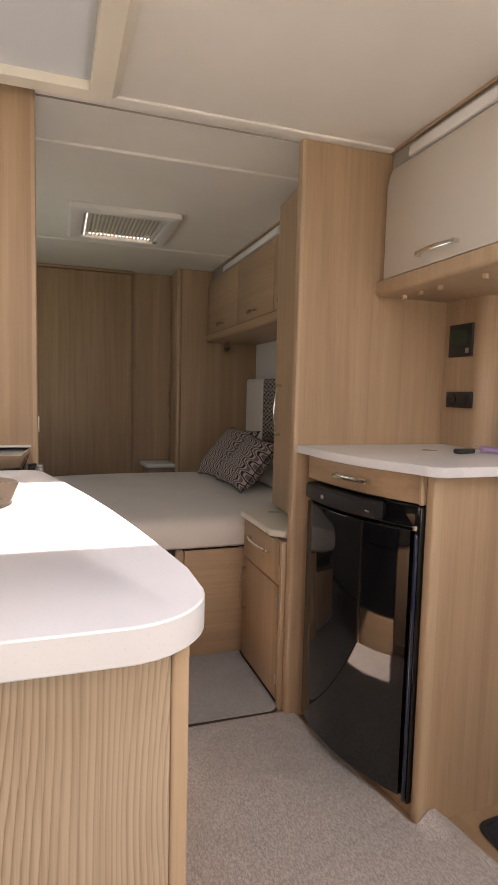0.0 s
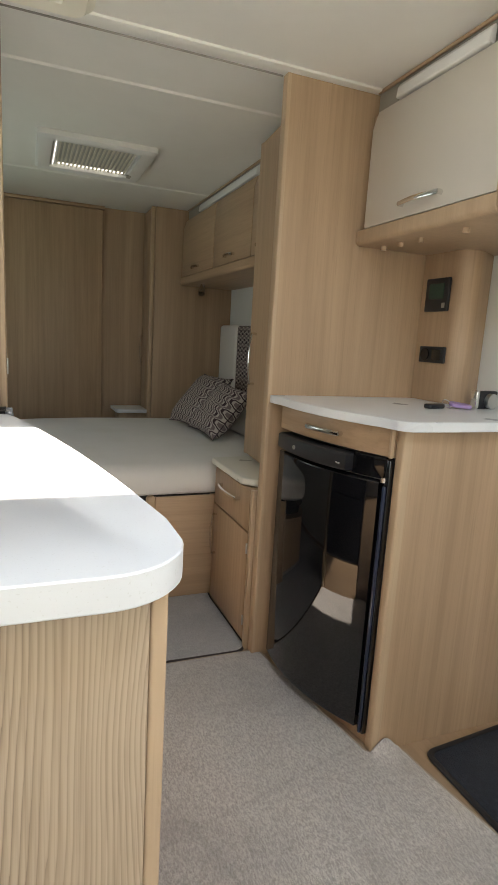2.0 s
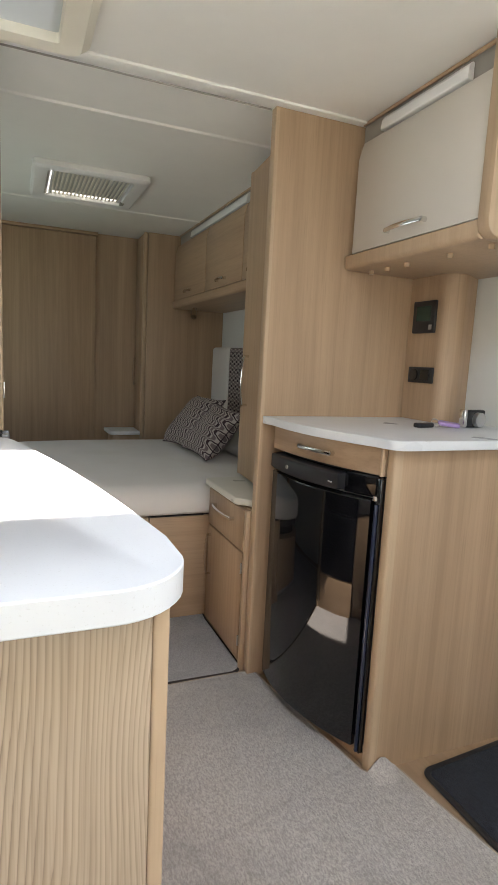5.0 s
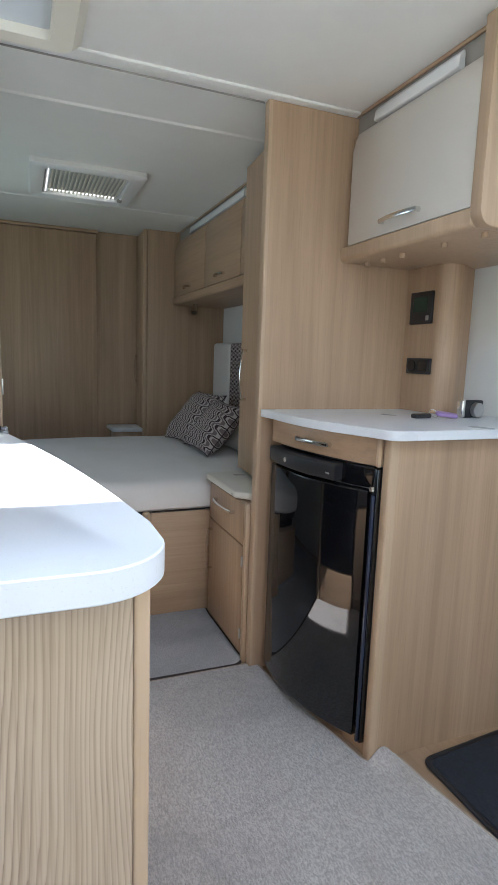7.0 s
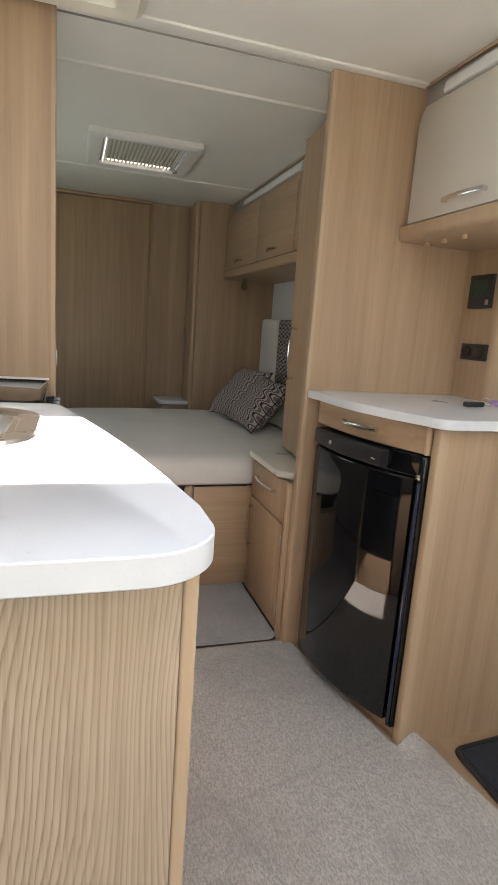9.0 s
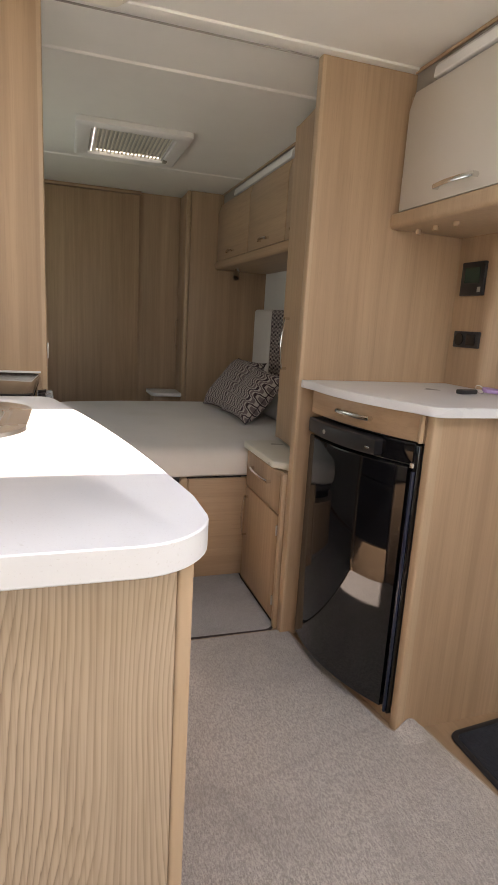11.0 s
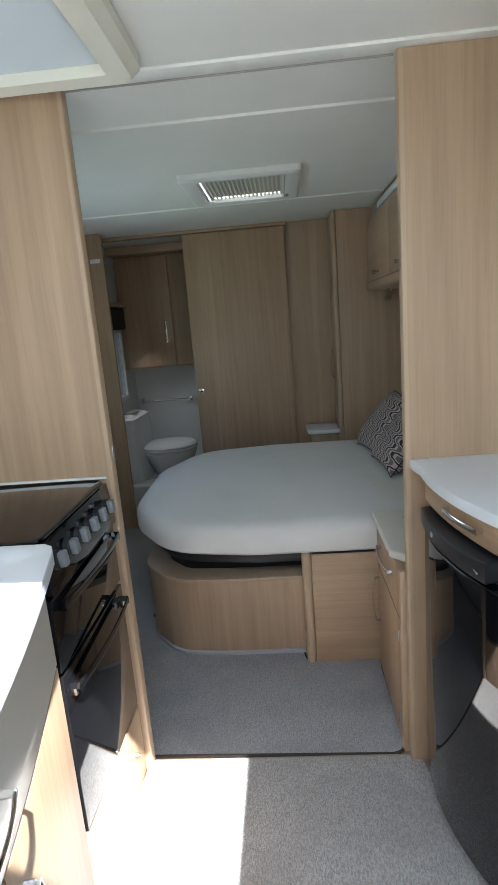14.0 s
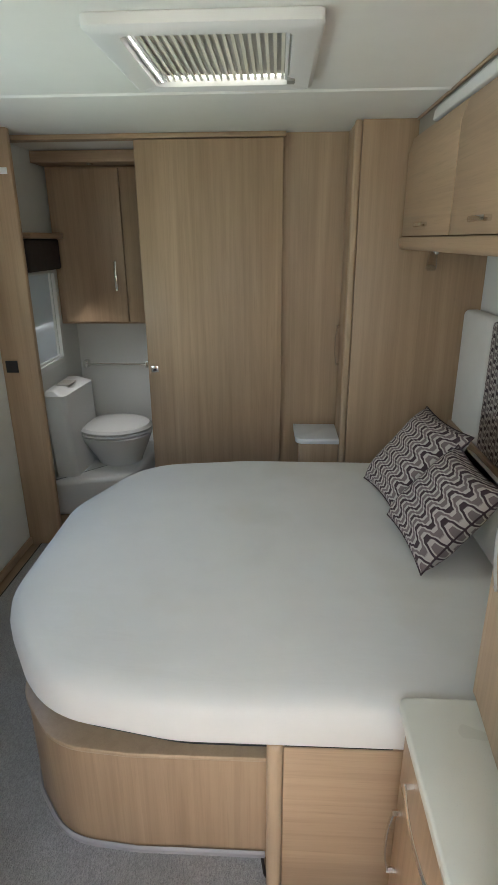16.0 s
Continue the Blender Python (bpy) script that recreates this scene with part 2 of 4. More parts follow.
def zigzag_material():
    """Woven cushion cover with wavy chevron stripes, laid out by its UV map in metres."""
    m, nt, p = material("chevron_weave", 0.95)
    uv = nt.nodes.new("ShaderNodeUVMap")
    sep = nt.nodes.new("ShaderNodeSeparateXYZ")
    nt.links.new(uv.outputs[0], sep.inputs[0])
    lean = maths(nt, "MULTIPLY", maths(nt, "SINE", maths(nt, "MULTIPLY", sep.outputs[1], 2 * math.pi / 0.020)), 0.0012)
    wave = maths(nt, "SINE", maths(nt, "MULTIPLY", maths(nt, "ADD", sep.outputs[0], lean), 2 * math.pi / 0.068))
    wave = maths(nt, "MULTIPLY", maths(nt, "MAXIMUM", maths(nt, "MINIMUM", maths(nt, "MULTIPLY", wave, 1.35), 1.0), -1.0), 0.019)
    run = maths(nt, "ADD", sep.outputs[1], wave)
    stripe = maths(nt, "FRACT", maths(nt, "DIVIDE", run, 0.026))
    band = maths(nt, "FRACT", maths(nt, "DIVIDE", run, 0.052))
    fibre = noise_tex(nt, coords(nt, (1, 1, 1), "UV"), 700, 2, 0.6)
    dark = ramp(nt, band, [(0.0, (0.062, 0.038, 0.046)), (0.48, (0.07, 0.045, 0.052)), (0.52, (0.21, 0.165, 0.168)), (1.0, (0.19, 0.15, 0.154))])
    edge = maths(nt, "ADD", stripe, maths(nt, "MULTIPLY", maths(nt, "SUBTRACT", fibre, 0.5), 0.25))
    c = mix(nt, dark, (0.54, 0.49, 0.455), ramp(nt, edge, [(0.55, (0, 0, 0)), (0.63, (1, 1, 1))]))
    nt.links.new(c, p.inputs["Base Color"])
    bump(nt, p, maths(nt, "ADD", fibre, ramp(nt, edge, [(0.40, (0, 0, 0)), (0.54, (1, 1, 1))])), 0.5, 0.002)
    return m


def glass_material(name="clear_glazing", tint=(0.85, 0.93, 0.90)):
    m, nt, p = material(name, 0.03, color=tint)
    p.inputs["Transmission Weight"].default_value = 1.0
    p.inputs["IOR"].default_value = 1.1
    return m


def lamp_material(name, color, strength):
    m, nt, p = material(name, 0.5, color=color)
    p.inputs["Emission Color"].default_value = (*color, 1)
    p.inputs["Emission Strength"].default_value = strength
    return m


def translucent_material(name="drawn_blind", color=(0.60, 0.63, 0.61)):
    m, nt, p = material(name, 0.8, color=color)
    t = nt.nodes.new("ShaderNodeBsdfTranslucent")
    t.inputs[0].default_value = (0.45, 0.48, 0.51, 1)
    mx = nt.nodes.new("ShaderNodeMixShader")
    mx.inputs[0].default_value = 0.22
    nt.links.new(p.outputs[0], mx.inputs[1])
    nt.links.new(t.outputs[0], mx.inputs[2])
    nt.links.new(mx.outputs[0], nt.nodes["Material Output"].inputs[0])
    return m


WORKTOP = worktop_material()
# bedside copy of the worktop, with the warmer light there put into its colour
WORKTOP_WARM_LIT = worktop_material("warm_lit_worktop", (0.68, 0.66, 0.58), (0.75, 0.73, 0.64))
CARPET = carpet_material("beige_loop_carpet", (0.41, 0.382, 0.36), (0.67, 0.63, 0.595), True)
CARPET_BED = carpet_material("grey_beige_carpet", (0.34, 0.335, 0.337), (0.49, 0.485, 0.488))
MATBLUE = carpet_material("dark_blue_mat", (0.010, 0.014, 0.022), (0.024, 0.031, 0.046))
MATBLUE.node_tree.nodes["Principled BSDF"].inputs["Sheen Weight"].default_value = 0.02
SHEET = sheet_material()
ZIGZAG = zigzag_material()
GLASS = glass_material()
BLIND = translucent_material()
FROST = translucent_material("frosted_pane", (0.8, 0.82, 0.82))
DAYGLOW = lamp_material("daylit_vent_gap", (1.0, 0.98, 0.93), 0.35)


# ---- building helpers ----
def finish(bm, smooth=True):
    bmesh.ops.recalc_face_normals(bm, faces=bm.faces)
    return bm


def to_object(name, bm, mat, smooth_angle=35):
    me = bpy.data.meshes.new(name)
    finish(bm)
    for f in bm.faces:
        f.smooth = True
    for e in bm.edges:
        if len(e.link_faces) == 2 and e.calc_face_angle(0) > radians(smooth_angle):
            e.smooth = False
    bm.to_mesh(me)
    bm.free()
    me.materials.append(mat)
    return new(name, me)


def structure(name, bm, mat, label="", category=""):
    return tagged(to_object(name, bm, mat), label, category or name.split("_")[0], kind="structure")


def thing(name, at, label, category, group=""):
    ob = new(name)
    ob.location = at
    ob.empty_display_size = 0.05
    return tagged(ob, label, category, group)


def part(name, bm, mat, parent, label=""):
    """One mesh under a thing or under a part; meshes are written in the place's own metres."""
    ob = to_object(name, bm, mat)
    ob.parent = parent
    if parent.type == "EMPTY":
        ob.matrix_parent_inverse = Matrix.Translation(-Vector(parent.location))
    return tagged(ob, label)


def box(x0, x1, y0, y1, z0, z1, bevel=0.003, seg=2, bm=None):
    b = bmesh.new()
    bmesh.ops.create_cube(b, size=1, matrix=Matrix.Translation(((x0 + x1) / 2, (y0 + y1) / 2, (z0 + z1) / 2)) @ Matrix.Diagonal((x1 - x0, y1 - y0, z1 - z0, 1)))
    if bevel:
        bmesh.ops.bevel(b, geom=b.edges[:], offset=bevel, segments=seg, profile=0.5, affect="EDGES")
    return join(bm, b)


def join(bm, b):
    if bm is None:
        return b
    me = bpy.data.meshes.new("scratch")
    b.to_mesh(me)
    b.free()
    bm.from_mesh(me)
    bpy.data.meshes.remove(me)
    return bm


def rounded(points, radii, steps=8):
    """A polygon with its corners rounded."""
    out, n = [], len(points)
    for i, p in enumerate(points):
        r = radii[i] if isinstance(radii, (list, tuple)) else radii
        p = Vector(p)
        a, c = Vector(points[i - 1]) - p, Vector(points[(i + 1) % n]) - p
        if r <= 0:
            out.append(p)
            continue
        a.normalize(), c.normalize()
        half = math.acos(max(-1, min(1, a.dot(c)))) / 2
        d = r / math.tan(half)
        s, e = p + a * d, p + c * d
        mid = p + (a + c).normalized() * (r / math.sin(half))
        u, w = s - mid, e - mid
        total = u.angle(w)
        for k in range(steps + 1):
            f = k / steps
            out.append(mid + (u * math.sin((1 - f) * total) + w * math.sin(f * total)) / math.sin(total))
    return out


def prism(outline, lo, hi, axis="z", bevel=0.003, seg=2, bm=None):
    """A plate or block of the given outline, from lo to hi along an axis."""
    b = bmesh.new()
    place = {"z": lambda p, h: (p[0], p[1], h), "x": lambda p, h: (h, p[0], p[1]), "y": lambda p, h: (p[0], h, p[1])}[axis]
    low = [b.verts.new(place(p, lo)) for p in outline]
    high = [b.verts.new(place(p, hi)) for p in outline]
    f0, f1 = b.faces.new(low), b.faces.new(high)
    n = len(outline)
    for i in range(n):
        b.faces.new((low[i], low[(i + 1) % n], high[(i + 1) % n], high[i]))
    finish(b)
    if bevel:
        bmesh.ops.bevel(b, geom=list({*f0.edges, *f1.edges}), offset=bevel, segments=seg, profile=0.5, affect="EDGES")
    return join(bm, b)


def loft(rings, bm=None, closed=True, caps=True):
    b = bmesh.new()
    vs = [[b.verts.new(p) for p in ring] for ring in rings]
    n = len(vs[0])
    for r0, r1 in zip(vs, vs[1:]):
        for i in range(n if closed else n - 1):
            b.faces.new((r0[i], r0[(i + 1) % n], r1[(i + 1) % n], r1[i]))
    if caps:
        b.faces.new(vs[0])
        b.faces.new(vs[-1])
    return join(bm, b)


def bar(path, a, b, normal, seg=10, bm=None):
    """A bar of oval section (half sizes a along the normal, b across it) swept along a path."""
    pts, rings = [Vector(p) for p in path], []
    normal = Vector(normal).normalized()
    for i, p in enumerate(pts):
        t = (pts[min(i + 1, len(pts) - 1)] - pts[max(i - 1, 0)]).normalized()
        side = t.cross(normal).normalized()
        up = side.cross(t).normalized()
        rings.append([p + up * (a * math.cos(2 * math.pi * k / seg)) + side * (b * math.sin(2 * math.pi * k / seg)) for k in range(seg)])
    return loft(rings, bm)


def rod(p0, p1, r, seg=16, bm=None, r1=None):
    p0, p1 = Vector(p0), Vector(p1)
    t = (p1 - p0).normalized()
    n = Vector((0, 0, 1)) if abs(t.z) < 0.9 else Vector((1, 0, 0))
    side = t.cross(n).normalized()
    up = side.cross(t)
    ring = lambda p, q: [p + up * (q * math.cos(2 * math.pi * k / seg)) + side * (q * math.sin(2 * math.pi * k / seg)) for k in range(seg)]
    return loft([ring(p0, r), ring(p1, r1 if r1 else r)], bm)


def bow_handle(p0, p1, out, parent, depth=0.028, half=0.006, name="handle", mat=None):
    """A bowed metal pull between two fixing points."""
    p0, p1, out = Vector(p0), Vector(p1), Vector(out).normalized()
    foot = out * (depth * 0.62)
    path = [p0.lerp(p1, k / 18) + foot + out * (depth * 0.38 * (1 - (2 * k / 18 - 1) ** 2)) for k in range(19)]
    bm = bar(path, 0.0026, half, out)
    way = (p1 - p0).normalized()
    for p, s in ((p0, 1), (p1, -1)):
        bar([p - out * 0.001, p + foot * 0.5, p + foot + out * 0.0026], 0.0055, half * 1.08, way, 4, bm)
    return part(name, bm, mat or CHROME, parent, "bowed chrome pull handle with square feet" if mat is None else "bowed black handle")


def tilt(bm, m):
    bmesh.ops.transform(bm, matrix=m, verts=bm.verts)
    return bm


# ---- shell of the caravan ----
XL, XR, XB, ZC = -0.66, 1.66, 1.50, 1.95
YF, YP, YD, YE = -2.4, 1.68, 4.0, 4.86


def wall_with_hole(name, axis, lo, hi, a0, a1, z0, z1, holes, mat, label):
    """A wall across x or y with through openings (a0, a1, z0, z1)."""
    cuts_a = sorted({a0, a1, *[h[0] for h in holes], *[h[1] for h in holes]})
    cuts_z = sorted({z0, z1, *[h[2] for h in holes], *[h[3] for h in holes]})
    solid = lambda i, j: 0 <= i < len(cuts_a) - 1 and 0 <= j < len(cuts_z) - 1 and not any(
        h[0] <= (cuts_a[i] + cuts_a[i + 1]) / 2 <= h[1] and h[2] <= (cuts_z[j] + cuts_z[j + 1]) / 2 <= h[3] for h in holes)
    put = (lambda d, a, z: (d, a, z)) if axis == "x" else (lambda d, a, z: (a, d, z)) if axis == "y" else (lambda d, a, z: (a, z, d))
    bm, seen = bmesh.new(), {}

    def vert(d, a, z):
        if (d, a, z) not in seen:
            seen[(d, a, z)] = bm.verts.new(put(d, a, z))
        return seen[(d, a, z)]

    for i in range(len(cuts_a) - 1):
        for j in range(len(cuts_z) - 1):
            if not solid(i, j):
                continue
            A, B, C, D = cuts_a[i], cuts_a[i + 1], cuts_z[j], cuts_z[j + 1]
            for d in (lo, hi):
                bm.faces.new([vert(d, A, C), vert(d, B, C), vert(d, B, D), vert(d, A, D)])
            for (di, dj), (p, q) in {(-1, 0): ((A, C), (A, D)), (1, 0): ((B, C), (B, D)), (0, -1): ((A, C), (B, C)), (0, 1): ((A, D), (B, D))}.items():
                if not solid(i + di, j + dj):
                    bm.faces.new([vert(lo, *p), vert(hi, *p), vert(hi, *q), vert(lo, *q)])
    return structure(name, bm, mat, label, "wall")


WIN = (2.40, 3.47, 0.83, 1.47)
# front and lounge openings are unseen, added to let light in
wall_with_hole("wall_left", "x", XL - 0.06, XL, YF, YE, 0, 2.02, [WIN, (4.17, 4.51, 0.87, 1.35), (-1.85, -0.75, 1.0, 1.6)], WHITE, "off-white smooth lined side wall with a window")
wall_with_hole("wall_right", "x", XR, XR + 0.06, YF, YE, 0, 2.02, [(-1.85, -0.75, 1.0, 1.6)], WHITE, "off-white smooth lined side wall by the entrance")
wall_with_hole("wall_front", "y", YF - 0.06, YF, XL - 0.06, XR + 0.06, 0, 2.02, [(0.05, 0.95, 1.08, 1.58)], WHITE, "off-white front end wall, unseen, with added light opening")
structure("wall_back", box(XL - 0.06, XR + 0.06, YE, YE + 0.06, 0, 2.02, 0), WHITE, "white washroom end wall", "wall")
structure("wall_bedroom", box(XB, XB + 0.08, YP + 0.045, YD, 0, ZC - 0.001, 0), WHITE, "white lined wall behind the headboard", "wall")
# the second hole is unseen, added and sized to cast the sun patches
wall_with_hole("ceiling", "z", ZC, ZC + 0.05, XL - 0.06, XR + 0.06, YF - 0.06, YE + 0.06,
               [(-0.42, 0.25, 0.95, 1.585), (0.10, 1.055, -0.145, 0.345), (0.26, 0.68, 2.68, 3.10)], CEIL, "pale cream smooth caravan ceiling panel")
structure("floor", box(XL - 0.06, XR + 0.06, YF - 0.06, YE + 0.06, -0.06, 0, 0), PLANKFLOOR, "brown oak-effect vinyl floor", "floor")

# ceiling battens and the joint strip over the partition
for y in (2.03, 3.31):
    structure("trim", prism(rounded([(y - 0.016, ZC + 0.001), (y - 0.008, ZC - 0.006), (y + 0.008, ZC - 0.006), (y + 0.016, ZC + 0.001)], 0), XL, XB, "x", 0), CEIL, "cream moulded ceiling joint strip", "trim")
structure("trim", box(XL, XB, YP - 0.030, YP + 0.030, ZC - 0.008, ZC + 0.001, 0.003), CEIL, "pale ceiling joint strip over the partition", "trim")
structure("trim", box(0.10, 0.905, YP + 0.0305, YP + 0.0325, ZC - 0.0115, ZC + 0.001, 0), GREYPLASTIC, "dark ceiling joint line", "trim")


# ---- partitions ----
def partition(name, x0, x1, label):
    t = thing(name, ((x0 + x1) / 2, YP, 0), label, "partition panel")
    inner = x1 if x0 < 0 else x0
    s = 1 if x0 < 0 else -1
    part("panel", box(x0 if x0 < 0 else inner + 0.0125, inner - 0.0125 if x0 < 0 else x1, YP, YP + 0.034, 0, ZC - 0.009, 0), OAK, t)
    e0, e1 = sorted((inner, inner - s * 0.0125))
    part("edging", prism(rounded([(e0, YP - 0.001), (e1, YP - 0.001), (e1, YP + 0.036), (e0, YP + 0.036)], [0, 0.005, 0.005, 0] if s > 0 else [0.005, 0, 0, 0.005], 4), 0, ZC - 0.009, "z", 0), OAK_EDGE, t, "rounded oak edging post")
    return t


partition("partition_left", XL, 0.106, "floor-to-ceiling light oak laminate partition beside the cooker")
partition("partition_right", 0.908, XR, "floor-to-ceiling light oak laminate partition beside the fridge")
catch = thing("door_catch", (0.107, 1.70, 1.02), "small grey metal catch plate on partition edge", "catch")
part("plate", box(0.106, 0.110, 1.692, 1.706, 1.00, 1.045, 0.001), STEEL, catch)

# ---- carpets ----
kit = rounded([(-0.6, -2.3), (1.188, -2.3), (1.188, 0.78), (1.150, 1.02), (1.140, 1.112), (1.082, 1.114), (1.040, 1.102), (1.0, 1.32), (0.94, 1.70), (0.10, 1.70), (0.06, 1.2), (0.20, 0.45), (-0.6, 0.40)],
              [0, 0.02, 0.08, 0.05, 0.03, 0.03, 0.03, 0.06, 0.02, 0.02, 0.02, 0.05, 0])
carpet_a = thing("kitchen_carpet", (0.6, 0, 0), "beige-grey loop pile fitted carpet with bound edge, on the floor", "carpet")
part("pile", prism(kit, 0.001, 0.011, "z", 0.004), CARPET, carpet_a)
part("binding", bar([(p[0], p[1], 0.006) for p in kit + kit[:1]], 0.006, 0.006, (0, 0, 1), 6), EDGE, carpet_a, "stitched beige binding")
rings = []
for k in range(13):
    u = k / 12
    x, lift = 1.046 + 0.092 * u, 0.034 * math.sin(math.pi * u) ** 1.5
    rings.append([(x, 1.055, 0.006), (x, 1.055, 0.0112), (x, 1.090, 0.0115 + lift * 0.35), (x, 1.112, 0.0118 + lift), (x, 1.117, 0.008 + lift), (x, 1.095, 0.006 + lift * 0.30)])
part("turned_up_edge", loft(rings), CARPET, carpet_a, "carpet edge turned up against the fridge unit")
bed_c = rounded([(0.105, 1.722), (0.905, 1.708), (0.898, 2.14), (0.905, 2.21), (0.615, 2.20), (0.60, 2.28), (0.3, 2.28), (-0.1, 2.6), (-0.1, 3.5), (0.3, 3.45), (0.9, 3.45), (0.9, 3.96), (-0.6, 3.96), (-0.6, 1.74)],
                [0.05, 0.05, 0, 0.02, 0.03, 0.02, 0, 0, 0, 0, 0, 0.02, 0.02, 0.02])
carpet_b = thing("bedroom_carpet", (0.4, 1.9, 0), "grey-beige carpet with rounded bound corners, beside the bed", "carpet")
part("pile", prism(bed_c, 0.001, 0.012, "z", 0.004), CARPET_BED, carpet_b)
part("binding", bar([(p[0], p[1], 0.0065) for p in bed_c + bed_c[:1]], 0.0065, 0.006, (0, 0, 1), 6), BROWNFABRIC, carpet_b, "dark stitched binding")
mat_o = rounded([(1.205, -0.2), (1.64, -0.2), (1.64, 1.10), (1.205, 1.065)], 0.03)
mat = thing("doormat", (1.4, 0.4, 0), "dark blue-black ribbed doormat with rubber edge, by the entrance", "doormat")
part("pad", prism(rounded([(1.212, -0.19), (1.632, -0.19), (1.632, 1.092), (1.212, 1.056)], 0.024), 0.0, 0.012, "z", 0.003), MATBLUE, mat)
part("rubber_edge", bar([(p[0], p[1], 0.006) for p in mat_o + mat_o[:1]], 0.006, 0.010, (0, 0, 1), 8), BLACKMATT, mat, "black rubber border")


# ---- kitchen run ----
def front_x(y):
    """Front line of the bowed kitchen units."""
    f = (y - 0.42) / (1.21 - 0.42)
    return 0.258 - 0.168 * f + 0.018 * math.sin(math.pi * f)


def front_piece(y0, y1, z0, z1, thick=0.018, off=0.0, bevel=0.003):
    n = 10
    ys = [y0 + (y1 - y0) * k / n for k in range(n + 1)]
    outer = [(front_x(y) + off, y) for y in ys]
    inner = [(front_x(y) + off - thick, y) for y in reversed(ys)]
    return prism(outer + inner, z0, z1, "z", bevel)


top_y = [0.44 + (1.18 - 0.44) * k / 14 for k in range(15)]
top_o = [(XL, 0.364), (0.16, 0.364)] + [tuple(p) for p in rounded([(0.10, 0.364), (0.279, 0.364), (0.286, 0.46)], [0, 0.075, 0], 10)[1:-1]]
top_o += [(front_x(y) + 0.036, y) for y in top_y[1:]] + [(0.123, 1.205), (0.105, 1.218), (XL, 1.218)]
top = thing("kitchen_worktop", (-0.2, 0.8, 0.915), "white speckled laminate worktop with rounded corner, on kitchen units", "worktop")
hole = [tuple(p) for p in rounded([(-0.335, 0.788), (0.075, 0.788), (0.075, 1.088), (-0.335, 1.088)], 0.09, 6)]
wt = prism(top_o, 0.925, 0.955, "z", 0.0016, 1)
cutter = prism(hole, 0.90, 0.98, "z", 0)
slab = part("slab", wt, WORKTOP, top)
cut_ob = to_object("cut", cutter, WORKTOP)
boolean = slab.modifiers.new("sink_cutout", "BOOLEAN")
boolean.operation, boolean.object, boolean.solver = "DIFFERENCE", cut_ob, "EXACT"
cut_mesh = bpy.data.meshes.new_from_object(slab.evaluated_get(bpy.context.evaluated_depsgraph_get()))
slab.modifiers.clear()
slab.data = cut_mesh
bpy.data.objects.remove(cut_ob)


unit = thing("kitchen_unit", (-0.2, 0.8, 0), "light oak kitchen base unit with bowed front and pale drawer", "kitchen cabinet")
part("end_panel", box(XL, 0.2476, 0.392, 0.412, 0, 0.9245, 0.001), OAK_END, unit, "boldly grained oak end panel")
part("corner_post", box(0.2480, 0.2630, 0.3905, 0.450, 0, 0.9245, 0.0035, 3), OAK_EDGE, unit, "rounded oak corner post")
part("fascia", front_piece(0.452, 1.208, 0.868, 0.9245), OAK_Y, unit)
d = part("drawer", front_piece(0.452, 1.208, 0.690, 0.864), CREAM, unit, "pale grey drawer front")
bow_handle((front_x(0.60), 0.60, 0.785), (front_x(0.785), 0.785, 0.785), (1, 0.2, 0), d, 0.034, 0.007)
for y0, y1, a in ((0.452, 0.753, 0.705), (0.757, 1.208, 0.805)):
    d = part("cabinet_door", front_piece(y0, y1, 0.085, 0.686), OAK, unit)
    bow_handle((front_x(a), a, 0.450), (front_x(a), a, 0.618), (1, 0.2, 0), d, 0.034, 0.007)
part("plinth", front_piece(0.452, 1.208, 0.0, 0.082, 0.015, -0.02), OAK_Y, unit)
# dark filler block, its colour stands in for shade in the door gaps
part("carcass", prism([(XL + 0.002, 0.44), (0.19, 0.44), (0.06, 1.207), (XL + 0.002, 1.207)], 0.01, 0.75, "z", 0), GAPSHADE, unit)

# sink let into the worktop
sink = thing("sink", (-0.12, 0.93, 0.955), "stainless steel inset sink bowl with wide rim, in worktop", "sink")


def ring2(x0, x1, y0, y1, r, z, steps=7):
    return [(p[0], p[1], z) for p in rounded([(x0, y0), (x1, y0), (x1, y1), (x0, y1)], r, steps)]


bm = loft([ring2(-0.36, 0.098, 0.765, 1.11, 0.10, 0.9555), ring2(-0.358, 0.096, 0.767, 1.108, 0.10, 0.961), ring2(-0.325, 0.066, 0.795, 1.08, 0.09, 0.962),
           ring2(-0.322, 0.062, 0.80, 1.076, 0.088, 0.958), ring2(-0.315, 0.052, 0.808, 1.068, 0.08, 0.9575)], caps=False)
part("rim", bm, STEEL, sink)
bm = loft([ring2(-0.315, 0.052, 0.808, 1.068, 0.08, 0.9575), ring2(-0.305, 0.042, 0.818, 1.058, 0.075, 0.945), ring2(-0.29, 0.03, 0.83, 1.046, 0.07, 0.86), ring2(-0.25, -0.01, 0.87, 1.006, 0.05, 0.835)], caps=False)
bm.verts.ensure_lookup_table()
bm.faces.new(bm.verts[-len(ring2(0, 1, 0, 1, 0.1, 0)):])
bowl = part("bowl", bm, STEEL, sink, "brushed steel bowl")
part("drain", rod((-0.13, 0.938, 0.8355), (-0.13, 0.938, 0.839), 0.035, 20), CHROME, bowl)
part("overflow", rod((0.036, 0.938, 0.915), (0.031, 0.938, 0.914), 0.010, 14), BLACKMATT, bowl)
part("tap", rod((-0.30, 1.13, 0.955), (-0.30, 1.13, 1.0), 0.016), CHROME, sink)

